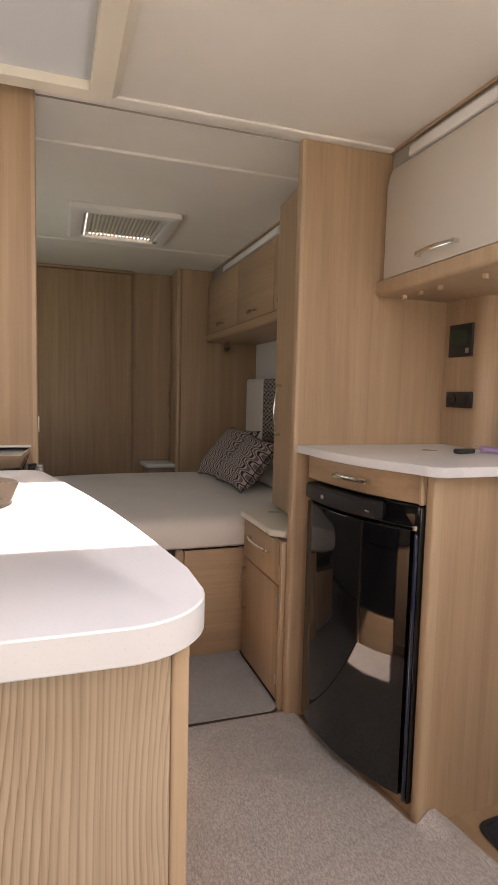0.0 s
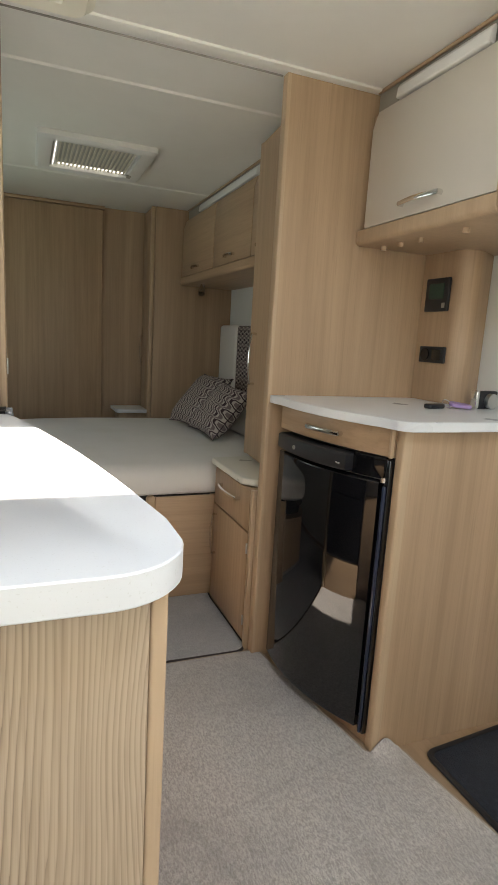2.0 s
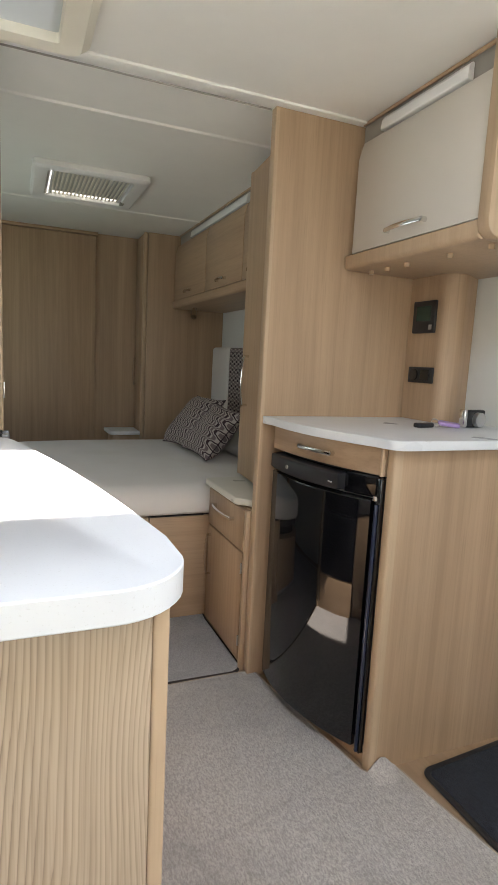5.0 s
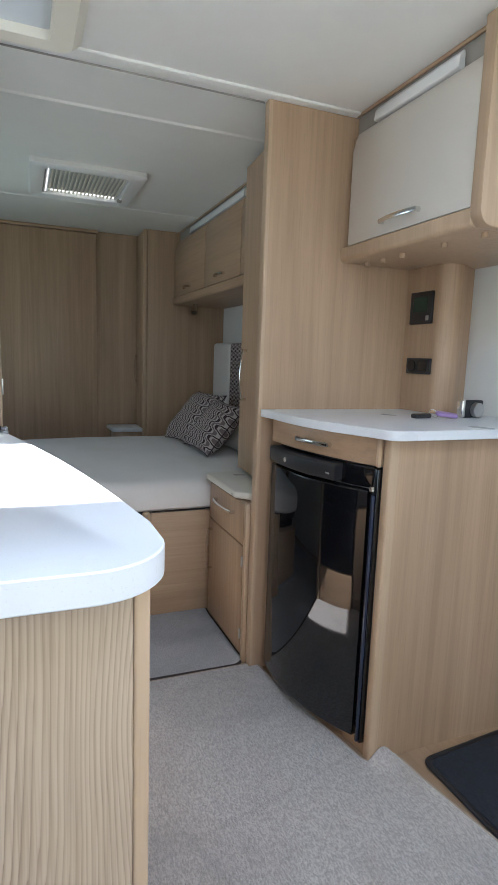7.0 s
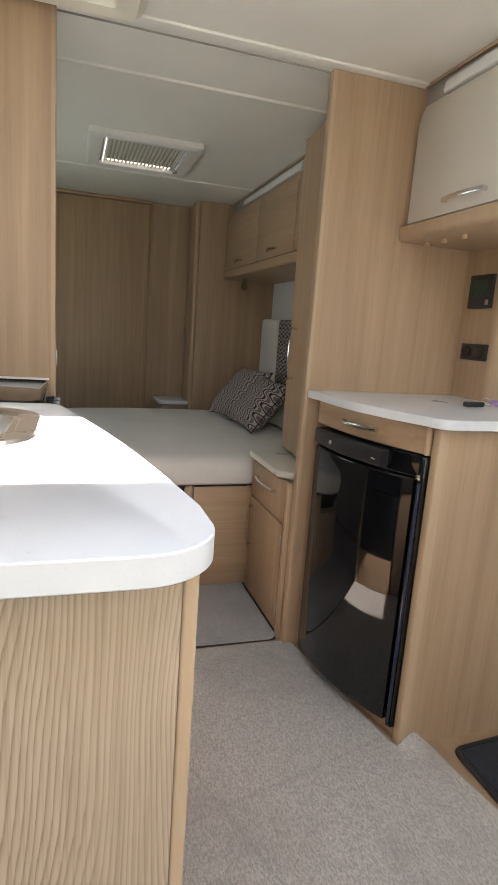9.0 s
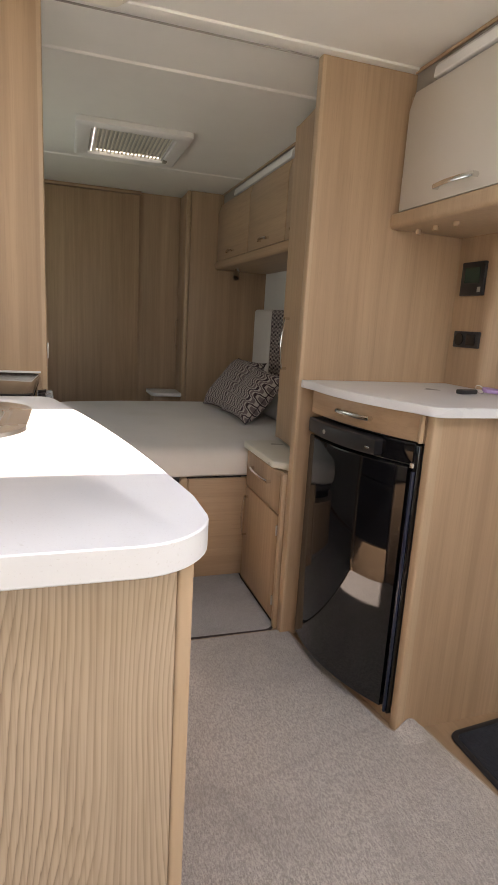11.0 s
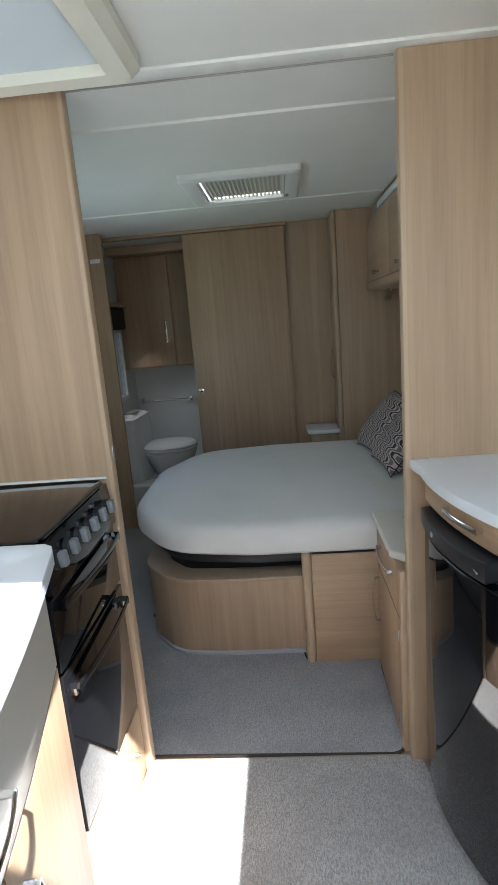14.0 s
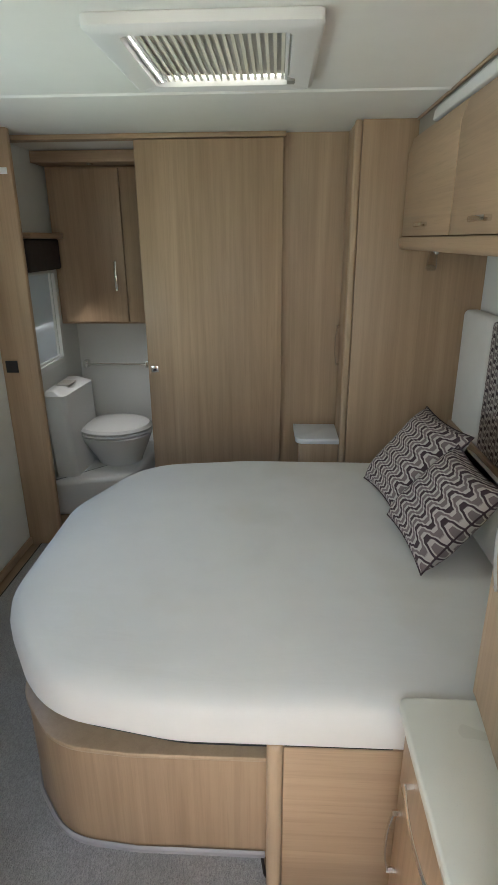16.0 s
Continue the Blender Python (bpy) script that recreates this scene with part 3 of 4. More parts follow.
# ---- cooker ----
cook = thing("cooker", (-0.15, 1.45, 0.2), "black built-in gas cooker with smoked glass lid and chrome knobs", "cooker")
CY0, CY1 = 1.222, 1.672
part("body", box(XL + 0.05, 0.072, CY0, CY1, 0.25, 0.925, 0.004), BLACKMATT, cook)
lid_o = rounded([(XL + 0.08, CY0 + 0.003), (0.092, CY0 + 0.003), (0.092, CY1 - 0.006), (XL + 0.08, CY1 - 0.006)], [0.01, 0.035, 0.035, 0.01])
lid = part("lid", prism(lid_o, 0.950, 0.957, "z", 0.002), SMOKE, cook, "smoked glass hob lid, closed")
part("lid_edge", bar([(p[0], p[1], 0.953) for p in lid_o + lid_o[:1]], 0.005, 0.003, (0, 0, 1), 6), BLACK, lid)
part("hob_tray", box(XL + 0.08, 0.068, CY0 + 0.01, CY1 - 0.01, 0.925, 0.948, 0.004), BLACKMATT, cook)
panel = part("control_panel", prism([(0.0725, 0.835), (0.108, 0.835), (0.109, 0.850), (0.096, 0.947), (0.0725, 0.947)], CY0 + 0.004, CY1 - 0.006, "y", 0.003), BLACK, cook)
for k in range(6):
    y = 1.268 + k * 0.067
    c = Vector((0.1025, y, 0.898))
    o = Vector((0.991, 0, 0.134))
    kb = part("knob", rod(c, c + o * 0.012, 0.021, 20), BLACKMATT, panel, "black knob collar with chrome grip")
    grip = box(-0.011, 0.011, -0.017, 0.017, 0.0, 0.017, 0.004, 2)
    tilt(grip, Matrix.Translation(c + o * 0.011) @ o.to_track_quat("Z", "Y").to_matrix().to_4x4())
    part("grip", grip, SILVER, kb, "faceted silver-grey grip")
grill = part("grill_door", box(0.073, 0.098, CY0 + 0.004, CY1 - 0.006, 0.655, 0.825, 0.004), BLACK, cook, "black glass grill door")
oven = part("oven_door", box(0.073, 0.098, CY0 + 0.004, CY1 - 0.006, 0.250, 0.645, 0.004), BLACK, cook, "black glass oven door")
bow_handle((0.098, CY0 + 0.03, 0.80), (0.098, CY1 - 0.03, 0.80), (1, 0, 0), grill, 0.030, 0.011, mat=BLACK)
bow_handle((0.098, CY0 + 0.03, 0.605), (0.098, CY1 - 0.03, 0.605), (1, 0, 0), oven, 0.032, 0.011, mat=BLACK)
for y in (CY0 + 0.035, CY1 - 0.035):
    part("handle_foot", box(0.099, 0.114, y - 0.012, y + 0.012, 0.588, 0.606, 0.003), CHROME, oven, "chrome handle end")
for piece in cook.children_recursive:
    for vert in piece.data.vertices:
        if vert.co.x > 0:
            vert.co.x -= 0.008
low = thing("cooker_plinth", (0.0, 1.45, 0), "light oak panel with small knob below the cooker", "panel")
part("panel", box(XL + 0.05, 0.088, CY0, CY1, 0.0, 0.240, 0.003), OAK_Y, low)
part("knob", rod((0.088, 1.58, 0.14), (0.104, 1.58, 0.14), 0.006, 12), CHROME, low)
strip = thing("splash_trim", (-0.2, 1.67, 0.955), "thin white sealing strip where worktop meets partition", "trim strip")
part("strip", box(XL, 0.088, 1.670, 1.679, 0.9575, 0.963, 0.001), WHITEPLASTIC, strip)

# ---- fridge unit ----


def bowed(p0, p1, out, n=14):
    p0, p1 = Vector(p0), Vector(p1)
    d = (p1 - p0).normalized()
    nrm = Vector((d.y, -d.x)) if d.y < 0 else Vector((-d.y, d.x))
    return [p0.lerp(p1, k / n) + nrm * out * (1 - (2 * k / n - 1) ** 2) for k in range(n + 1)]


fu = thing("fridge_unit", (1.3, 1.4, 0), "light oak fridge housing with drawer and rounded end post", "cabinet")
part("end_panel", box(1.0770, XR, 1.120, 1.140, 0, 0.9315, 0.0), OAK, fu)
part("wall_return", box(1.585, XR - 0.001, 1.065, 1.1195, 0, 0.9315, 0.004), OAK, fu, "narrow oak return beside the entrance")
part("corner_post", prism(rounded([(1.050, 1.1192), (1.0770, 1.1192), (1.0770, 1.150), (1.050, 1.150)], [0.006, 0, 0, 0.003], 4), 0, 0.9315, "z", 0), OAK_EDGE, fu, "rounded oak corner post")
part("carcass", prism([(0.99, 1.65), (1.085, 1.152), (XR - 0.01, 1.152), (XR - 0.01, 1.65)], 0.02, 0.85, "z", 0), BLACKMATT, fu)
part("plinth", prism([(0.975, 1.655), (1.058, 1.151), (1.10, 1.151), (1.02, 1.655)], 0.0, 0.035, "z", 0.001), OAK_X, fu)
dl = bowed((0.952, 1.650), (1.050, 1.152), 0.028)
inner = [p + Vector((0.02, 0.004)) for p in reversed(dl)]
drawer = part("drawer", prism([tuple(p) for p in dl + inner], 0.852, 0.930, "z", 0.002), OAK_Y, fu)
part('drawer_post', box(1.034, 1.0455, 1.150, 1.160, 0.852, 0.930, 0.002), OAK_EDGE, fu)
m1, m2 = dl[5], dl[9]
bow_handle((*m1, 0.888), (*m2, 0.888), (-1, -0.2, 0), drawer, 0.022, 0.007)
fo = [(0.918, 1.679), (0.922, 1.64)] + [tuple(p + Vector((-0.022, 0))) for p in bowed((0.95, 1.60), (1.035, 1.16), 0.030)] + \
     [tuple(p) for p in rounded([(1.018, 1.14), (1.03, 1.085), (1.3, 1.085)], [0, 0.05, 0], 8)[1:-1]] + [(XR, 1.085), (XR, 1.679)]
ft = thing("fridge_worktop", (1.3, 1.4, 0.915), "white laminate worktop with curved front, on the fridge unit", "worktop")
part("slab", prism(fo, 0.932, 0.958, "z", 0.0016, 1), WORKTOP, ft)

fr = thing("fridge", (1.2, 1.4, 0.04), "black gloss built-in fridge with bowed door, closed", "fridge")
fd = bowed((0.945, 1.632), (1.030, 1.182), 0.040)
door_o = [tuple(p) for p in fd] + [tuple(p + Vector((0.035, 0.007))) for p in reversed(fd)]
fdoor = part("door", prism(door_o, 0.045, 0.782, "z", 0.006, 3), BLACK, fr)
lip = fd[:12]
top_o2 = [tuple(p + Vector((-0.008, 0))) for p in lip] + [tuple(p + Vector((0.05, 0.01))) for p in reversed(lip)]
cp = part("control_panel", prism(top_o2, 0.790, 0.840, "z", 0.008, 3), BLACKMATT, fr, "black plastic control strip")
part("finger_recess", prism([tuple(p + Vector((0.02, 0.004))) for p in fd[11:]] + [tuple(p + Vector((0.06, 0.012))) for p in reversed(fd[11:])], 0.786, 0.846, "z", 0.002), BLACK, fr, "black gloss recess beside control strip")
part("gasket", prism([tuple(p + Vector((0.036, 0.007))) for p in fd] + [tuple(p + Vector((0.05, 0.01))) for p in reversed(fd)], 0.045, 0.782, "z", 0), GREYPLASTIC, fr, "grey door seal")
part("inner_frame", box(1.037, 1.0515, 1.152, 1.176, 0.040, 0.846, 0.002), BLACK, fr, "black gloss inner frame")
part("hinge_strip", box(1.0280, 1.0365, 1.1550, 1.1640, 0.045, 0.775, 0.002), plain("dark_blue_trim", (0.022, 0.030, 0.058), 0.22), fr, "dark blue-black hinge strip")
part("hinge", rod((1.036, 1.170, 0.783), (1.036, 1.170, 0.796), 0.008, 14), STEEL, fr, "steel door hinge pin")
q = fd[4]
part("button", rod((q.x - 0.006, q.y, 0.815), (q.x - 0.011, q.y, 0.815), 0.007, 14), GREYPLASTIC, cp)
q = fd[10]
part("badge", box(q.x - 0.0085, q.x - 0.004, q.y - 0.018, q.y + 0.018, 0.808, 0.814, 0.001), STEEL, cp, "small silver badge")

# wooden duct panel with controls
duct = thing("control_duct", (1.57, 1.55, 0.955), "light oak boxed panel with rounded edge, above worktop", "panel")
part("box", prism(rounded([(1.49, 1.679), (1.49, 1.432), (XR, 1.532), (XR, 1.679)], [0, 0.055, 0, 0], 8), 0.959, 1.497, "z", 0), OAK, duct)
ctl = thing("heating_controller", (1.485, 1.585, 1.32), "black control panel with green-grey screen, on oak wall", "control panel")
part("case", box(1.478, 1.4895, 1.527, 1.643, 1.27, 1.382, 0.003), BLACKMATT, ctl)
part("screen", box(1.4765, 1.4775, 1.548, 1.622, 1.312, 1.363, 0), SCREEN, ctl, "dull green display")
part("button", box(1.4755, 1.4775, 1.537, 1.552, 1.281, 1.298, 0.0005), GREYPLASTIC, ctl)
soc = thing("power_socket", (1.485, 1.58, 1.12), "black double socket plate on oak wall", "socket")
plate = part("plate", box(1.480, 1.4895, 1.515, 1.645, 1.094, 1.15, 0.003), BLACKMATT, soc)
part("socket_face", rod((1.480, 1.612, 1.122), (1.476, 1.612, 1.122), 0.021, 20), BLACK, plate)
part("switch", box(1.4765, 1.480, 1.53, 1.575, 1.104, 1.14, 0.002), BLACK, plate)

# compact camera and keys on the worktop
cc = thing("compact_camera", (1.575, 1.372, 0.955), "small silver and black compact camera, on the worktop", "camera")
part("body", tilt(box(-0.048, 0.048, -0.012, 0.012, 0, 0.058, 0.006, 3), pose(1.552, 1.378, 0.9585, 0, 0, 8)), BLACKMATT, cc)
part("side_grip", tilt(box(-0.056, -0.040, -0.013, 0.013, 0.001, 0.060, 0.005, 3), pose(1.552, 1.378, 0.9585, 0, 0, 8)), CHROME, cc, "silver grip")
part("lens", rod((1.559, 1.366, 0.985), (1.561, 1.350, 0.985), 0.024, 24), STEEL, cc, "silver lens barrel")
keys = thing("key_fob", (1.37, 1.375, 0.955), "black car key with ring, on the worktop", "keys")
part("fob", tilt(prism(rounded([(-0.038, -0.016), (0.038, -0.012), (0.038, 0.012), (-0.038, 0.016)], 0.01), 0, 0.014, "z", 0.004), pose(1.345, 1.37, 0.9585, 0, 0, 10)), BLACKMATT, keys)
part("key_ring", bar([(1.40 + 0.016 * math.cos(a * math.pi / 9), 1.38 + 0.010 * math.sin(a * math.pi / 9), 0.972 + 0.012 * math.sin(a * math.pi / 9)) for a in range(19)], 0.0015, 0.0015, (0, 0, 1), 6), CHROME, keys)
tag = thing("key_tag", (1.44, 1.365, 0.955), "translucent purple key tag, on the worktop", "key tag")
part("tag", tilt(prism(rounded([(-0.035, -0.018), (0.035, -0.014), (0.035, 0.014), (-0.035, 0.018)], 0.012), 0, 0.012, "z", 0.003), pose(1.438, 1.362, 0.9640, 10, 6, -22)), PURPLE, tag)


# ---- overhead lockers ----
def locker(name, x_front, x_back, y0, y1, doors, label, door_mat, end_rounded):
    """Overhead locker on the right-hand wall with lift-up doors between two y's."""
    t = thing(name, (x_front, (y0 + y1) / 2, 1.5), label, "overhead locker")
    part("body", box(x_front + 0.023, x_back, y0 + 0.004, y1 - 0.002, 1.52, 1.872, 0.002), OAK_Y, t)
    part("base_rail", prism(rounded([(x_front - 0.006, 1.516), (x_front - 0.006, 1.468), (x_back, 1.468), (x_back, 1.516)], [0.006, 0.016, 0, 0], 8), y0 + (0.034 if end_rounded else 0), y1, "y", 0.002), OAK_EDGE if end_rounded else OAK_Y, t, "rounded oak base rail")
    for a, b in doors:
        prof = [(x_front, 1.519), (x_front + 0.020, 1.519), (x_front + 0.022, 1.81), (x_front + 0.036, 1.874), (x_front + 0.017, 1.874), (x_front + 0.001, 1.820)]
        d = part("locker_door", prism(prof, a + 0.003, b - 0.003, "y", 0.003), door_mat, t)
        c = (a + b) / 2
        w = 0.085 if end_rounded else 0.06
        bow_handle((x_front - 0.001, c - w, 1.556), (x_front - 0.001, c + w, 1.556), (-1, 0, 0), d, 0.024, 0.007)
    part("top_rail", box(x_front + 0.036, x_back, y0, y1, 1.876, ZC - 0.001, 0.004), GREYPLASTIC, t, "grey recessed top rail")
    part("light_cover", prism(rounded([(x_front + 0.010, 1.882), (x_front + 0.014, 1.912), (x_front + 0.031, 1.936), (x_front + 0.031, 1.880)], 0.005, 3), y0 + (y1 - y0) * 0.22, y1 - (y1 - y0) * 0.2, "y", 0.002), WHITEPLASTIC, t, "white strip light cover, off")
    part("ceiling_trim", box(x_front + 0.026, x_front + 0.0335, y0 + 0.04, y1 - 0.004, ZC - 0.012, ZC - 0.0015, 0.002), OAK_Y, t, "thin oak trim under ceiling")
    return t


kl = locker("kitchen_locker", 1.20, XR, 1.03, 1.676, [(1.064, 1.648)], "oak overhead locker with pale grey lift-up door, above worktop", CREAM, True)
part("end_cheek", prism(rounded([(1.190, 1.944), (1.190, 1.466), (XR, 1.466), (XR, 1.944)], [0.004, 0.042, 0, 0], 10), 1.027, 1.0655, "y", 0.004, 2), OAK_EDGE, kl, "rounded oak end cheek")
for y in (1.09, 1.24, 1.43, 1.53, 1.62):
    part("screw_cap", rod((1.27, y, 1.4685), (1.27, y, 1.454), 0.009, 10), OAK_EDGE, kl)
bl = locker("bedroom_locker", 1.135, XB, 2.16, 3.755, [(2.175, 2.50), (2.50, 3.07), (3.07, 3.74)], "oak overhead locker with horizontal grain doors, above the bed", OAK_Y, False)
sp = thing("reading_light", (1.225, 3.53, 1.478), "small chrome adjustable reading light under the locker", "spotlight")
part("stem", rod((1.225, 3.53, 1.478), (1.225, 3.53, 1.455), 0.010, 14), CHROME, sp)
part("head", rod((1.222, 3.545, 1.462), (1.205, 3.505, 1.405), 0.014, 18, None, 0.021), CHROME, sp)

# ---- bedroom: tall cabinet, bedside unit ----
tc = thing("tall_cabinet", (1.2, 1.9, 0.635), "tall narrow oak cabinet with bow handle, above bedside unit", "tall cabinet")
part("carcass", prism([(1.005, 1.724), (XB - 0.002, 1.724), (XB - 0.002, 2.155), (1.045, 2.155)], 0.656, 1.895, "z", 0.002), OAK, tc)
dr = part("cabinet_door", prism([(0.985, 1.726), (1.003, 1.726), (1.043, 2.15), (1.025, 2.15)], 0.66, 1.89, "z", 0.004), OAK, tc)
part("edge_strip", prism([(1.027, 2.152), (1.06, 2.152), (1.06, 2.168), (1.027, 2.168)], 0.656, 1.895, "z", 0.004), OAK_EDGE, tc)
bow_handle((1.018, 2.08, 0.96), (1.018, 2.08, 1.16), (-1, 0, 0), dr, 0.030, 0.008)

ns = thing("bedside_unit", (1.1, 1.95, 0), "oak bedside cabinet with drawer, door and pale top", "bedside cabinet")
part("carcass", box(0.92, XB - 0.002, 1.724, 2.15, 0.02, 0.61, 0.002), OAK, ns)
part("end_post", box(0.893, 0.919, 1.722, 1.742, 0.0, 0.612, 0.005), OAK_EDGE, ns)
d = part("drawer", box(0.893, 0.918, 1.746, 2.135, 0.452, 0.606, 0.005), OAK, ns)
bow_handle((0.893, 1.84, 0.552), (0.893, 2.04, 0.552), (-1, 0, 0), d, 0.026, 0.007)
d = part("cabinet_door", box(0.893, 0.918, 1.746, 2.135, 0.03, 0.446, 0.005), OAK, ns)
bow_handle((0.893, 2.095, 0.24), (0.893, 2.095, 0.41), (-1, 0, 0), d, 0.026, 0.007)
for z in (0.09, 0.37):
    part("hinge", box(0.889, 0.8945, 1.743, 1.749, z, z + 0.04, 0.001), STEEL, d)
part("unit_top", prism(rounded([(0.882, 1.815), (0.925, 1.770), (0.935, 1.724), (XB - 0.002, 1.724), (XB - 0.002, 2.17), (0.882, 2.17)], [0.03, 0.02, 0, 0, 0, 0.02]), 0.613, 0.640, "z", 0.006, 3), WORKTOP_WARM_LIT, ns, "pale laminate top")

# ---- bed ----
bed = thing("island_bed", (0.7, 2.8, 0), "fixed bed on curved oak base, cream fitted sheet on mattress", "bed")
mo = rounded([(XB - 0.09, 2.172), (XB - 0.09, 3.56), (0.50, 3.57), (0.05, 3.50), (-0.122, 3.08), (-0.115, 2.53), (0.09, 2.232), (0.42, 2.172)], [0.07, 0.07, 0.5, 0.3, 0.35, 0.35, 0.3, 0.5], 10)
cx = Vector((0.7, 2.8))


def shrink(outline, s):
    """The outline moved inwards by s."""
    out, n = [], len(outline)
    for i, p in enumerate(outline):
        p = Vector(p)
        t = (Vector(outline[(i + 1) % n]) - Vector(outline[i - 1]))
        nrm = Vector((-t.y, t.x)).normalized()
        if nrm.dot(cx - p) < 0:
            nrm = -nrm
        out.append(p + nrm * s)
    return out


rings = []
for inset, z in ((0.05, 0.474), (0.020, 0.477), (0.006, 0.488), (0.0, 0.510), (0.0, 0.545), (0.006, 0.572), (0.018, 0.590), (0.036, 0.601), (0.06, 0.606), (0.14, 0.609)):
    rings.append([(p[0], p[1], z) for p in shrink(mo, inset)])
mattress = part("mattress", loft(rings), SHEET, bed, "cream fitted sheet over mattress")
part("elastic_hem", bar([(p[0], p[1], 0.482) for p in shrink(mo, 0.03)] + [(shrink(mo, 0.03)[0][0], shrink(mo, 0.03)[0][1], 0.482)], 0.005, 0.007, (0, 0, 1), 6), SHEET, mattress)
part("slat_frame", prism([tuple(p) for p in shrink(mo, 0.05)], 0.43, 0.472, "z", 0.004), BLACKMATT, bed, "black bed frame")
bo = rounded([(XB - 0.10, 2.27), (XB - 0.10, 3.38), (0.45, 3.38), (0.0, 3.15), (-0.068, 2.75), (-0.066, 2.46), (0.09, 2.285), (0.28, 2.268)], [0, 0, 0.4, 0.3, 0.2, 0.2, 0.2, 0.15], 8)
part("base", prism([tuple(p) for p in bo], 0.0, 0.332, "z", 0), OAK, bed, "curved oak base panel")
part("base_cap", prism([tuple(p) for p in shrink(bo, -0.006)], 0.333, 0.349, "z", 0.006), OAK_EDGE, bed, "oak edging along base top")
part("kick_strip", bar([(p[0], p[1], 0.018) for p in shrink(bo, -0.006)[1:] + [Vector((0.612, 2.262))]], 0.012, 0.006, (0, 0, 1), 6), plain("lilac_grey_edging", (0.40, 0.385, 0.40), 0.5), bed, "lilac-grey plastic floor edging")
# dark band in place of the shaded gap between base and frame
part("shaded_recess", prism([tuple(p) for p in shrink(bo, 0.10)], 0.349, 0.43, "z", 0), GAPSHADE, bed)
bb = thing("bed_box", (0.75, 2.3, 0), "oak storage box under the bed with rounded post", "storage box")
part("front", box(0.6535, 1.02, 2.19, 2.21, 0.0, 0.468, 0.002), OAK_X, bb)
part("corner_post", box(0.616, 0.653, 2.186, 2.222, 0.0, 0.472, 0.014, 4), OAK_EDGE, bb, "rounded oak post")
part("side", box(0.618, 0.634, 2.223, 2.268, 0.0, 0.468, 0.002), OAK, bb)
# dark strip for the shade between box and mattress
part("shade_line", box(0.655, 0.890, 2.192, 2.26, 0.4685, 0.474, 0.001), GAPSHADE, bb)


# ---- cushions ----
def cushion(name, wide, high, thick, m, label):
    n = 22
    bm = bmesh.new()
    uvs = bm.loops.layers.uv.new("UVMap")
    at = {}
    for side in (1, -1):
        for i in range(n + 1):
            for j in range(n + 1):
                u, v = 2 * i / n - 1, 2 * j / n - 1
                edge = (i in (0, n)) or (j in (0, n))
                if edge and side == -1:
                    at[(side, i, j)] = at[(1, i, j)]
                    continue
                pull = 1 - 0.085 * (1 - v * v) * abs(u) ** 3
                pull2 = 1 - 0.085 * (1 - u * u) * abs(v) ** 3
                puff = ((1 - u ** 4) * (1 - v ** 4)) ** 0.62 * (1 + 0.10 * math.sin(3 * u + 2 * v))
                at[(side, i, j)] = bm.verts.new((u * wide / 2 * pull, v * high / 2 * pull2, side * thick / 2 * puff))
        for i in range(n):
            for j in range(n):
                ij = [(i, j), (i + 1, j), (i + 1, j + 1), (i, j + 1)]
                f = bm.faces.new([at[(side, *k)] for k in ij])
                for loop, (a, b) in zip(f.loops, ij):
                    loop[uvs].uv = (b / n * high, a / n * wide)
    t = thing(name, m.translation, label, "cushion", "cushions on the bed")
    tilt(bm, m)
    part("cover", bm, ZIGZAG, t)
    rim = [m @ Vector((x * (1 - 0.085 * (1 - y * y / (high * high / 4)) if abs(abs(x) - wide / 2) < 1e-6 else 1), y * (1 - 0.085 * (1 - x * x / (wide * wide / 4)) if abs(abs(y) - high / 2) < 1e-6 else 1), 0))
           for x, y in [(-wide / 2 + wide * k / 10, -high / 2) for k in range(11)] + [(wide / 2, -high / 2 + high * k / 10) for k in range(1, 11)]
           + [(wide / 2 - wide * k / 10, high / 2) for k in range(1, 11)] + [(-wide / 2, high / 2 - high * k / 10) for k in range(1, 11)]]
    part("piping", bar(rim, 0.003, 0.003, m.to_3x3() @ Vector((0, 0, 1)), 6), ZIGZAG, t)
    return t


def leaning(low_far, low_near, top_far):
    """The pose of a square cushion, from three of its corners, with its sides' lengths."""
    o, u, v = Vector(low_far), Vector(low_near) - Vector(low_far), Vector(top_far) - Vector(low_far)
    n = u.cross(v).normalized()
    x = u.normalized()
    y = n.cross(x)
    m = Matrix((x, y, n)).transposed().to_4x4()
    m.translation = o + u / 2 + v / 2
    return u.length, v.length, m


w, h, m = leaning((0.975, 3.385, 0.640), (1.035, 3.03, 0.640), (1.205, 3.27, 0.895))
cushion("cushion", w, h, 0.13, m, "grey and plum wave-patterned square cushion, leaning on bed")
w, h, m = leaning((1.005, 2.99, 0.640), (1.04, 2.66, 0.620), (1.215, 2.965, 0.885))
cushion("cushion", w, h, 0.13, m, "cream and plum wave-patterned cushion, leaning against another")
pil = thing("pillow", (1.335, 3.1, 0.61), "plain cream pillow behind the patterned cushions, on mattress", "pillow")
pr = lambda g, z: [(p[0], p[1], z) for p in rounded([(1.245 + g, 2.60 + g), (1.42 - g, 2.60 + g), (1.42 - g, 3.40 - g), (1.245 + g, 3.40 - g)], 0.06, 6)]
part("pillow_case", loft([pr(0.05, 0.611), pr(0.012, 0.622), pr(0.0, 0.655), pr(0.008, 0.70), pr(0.03, 0.735), pr(0.055, 0.748)]), SHEET, pil)

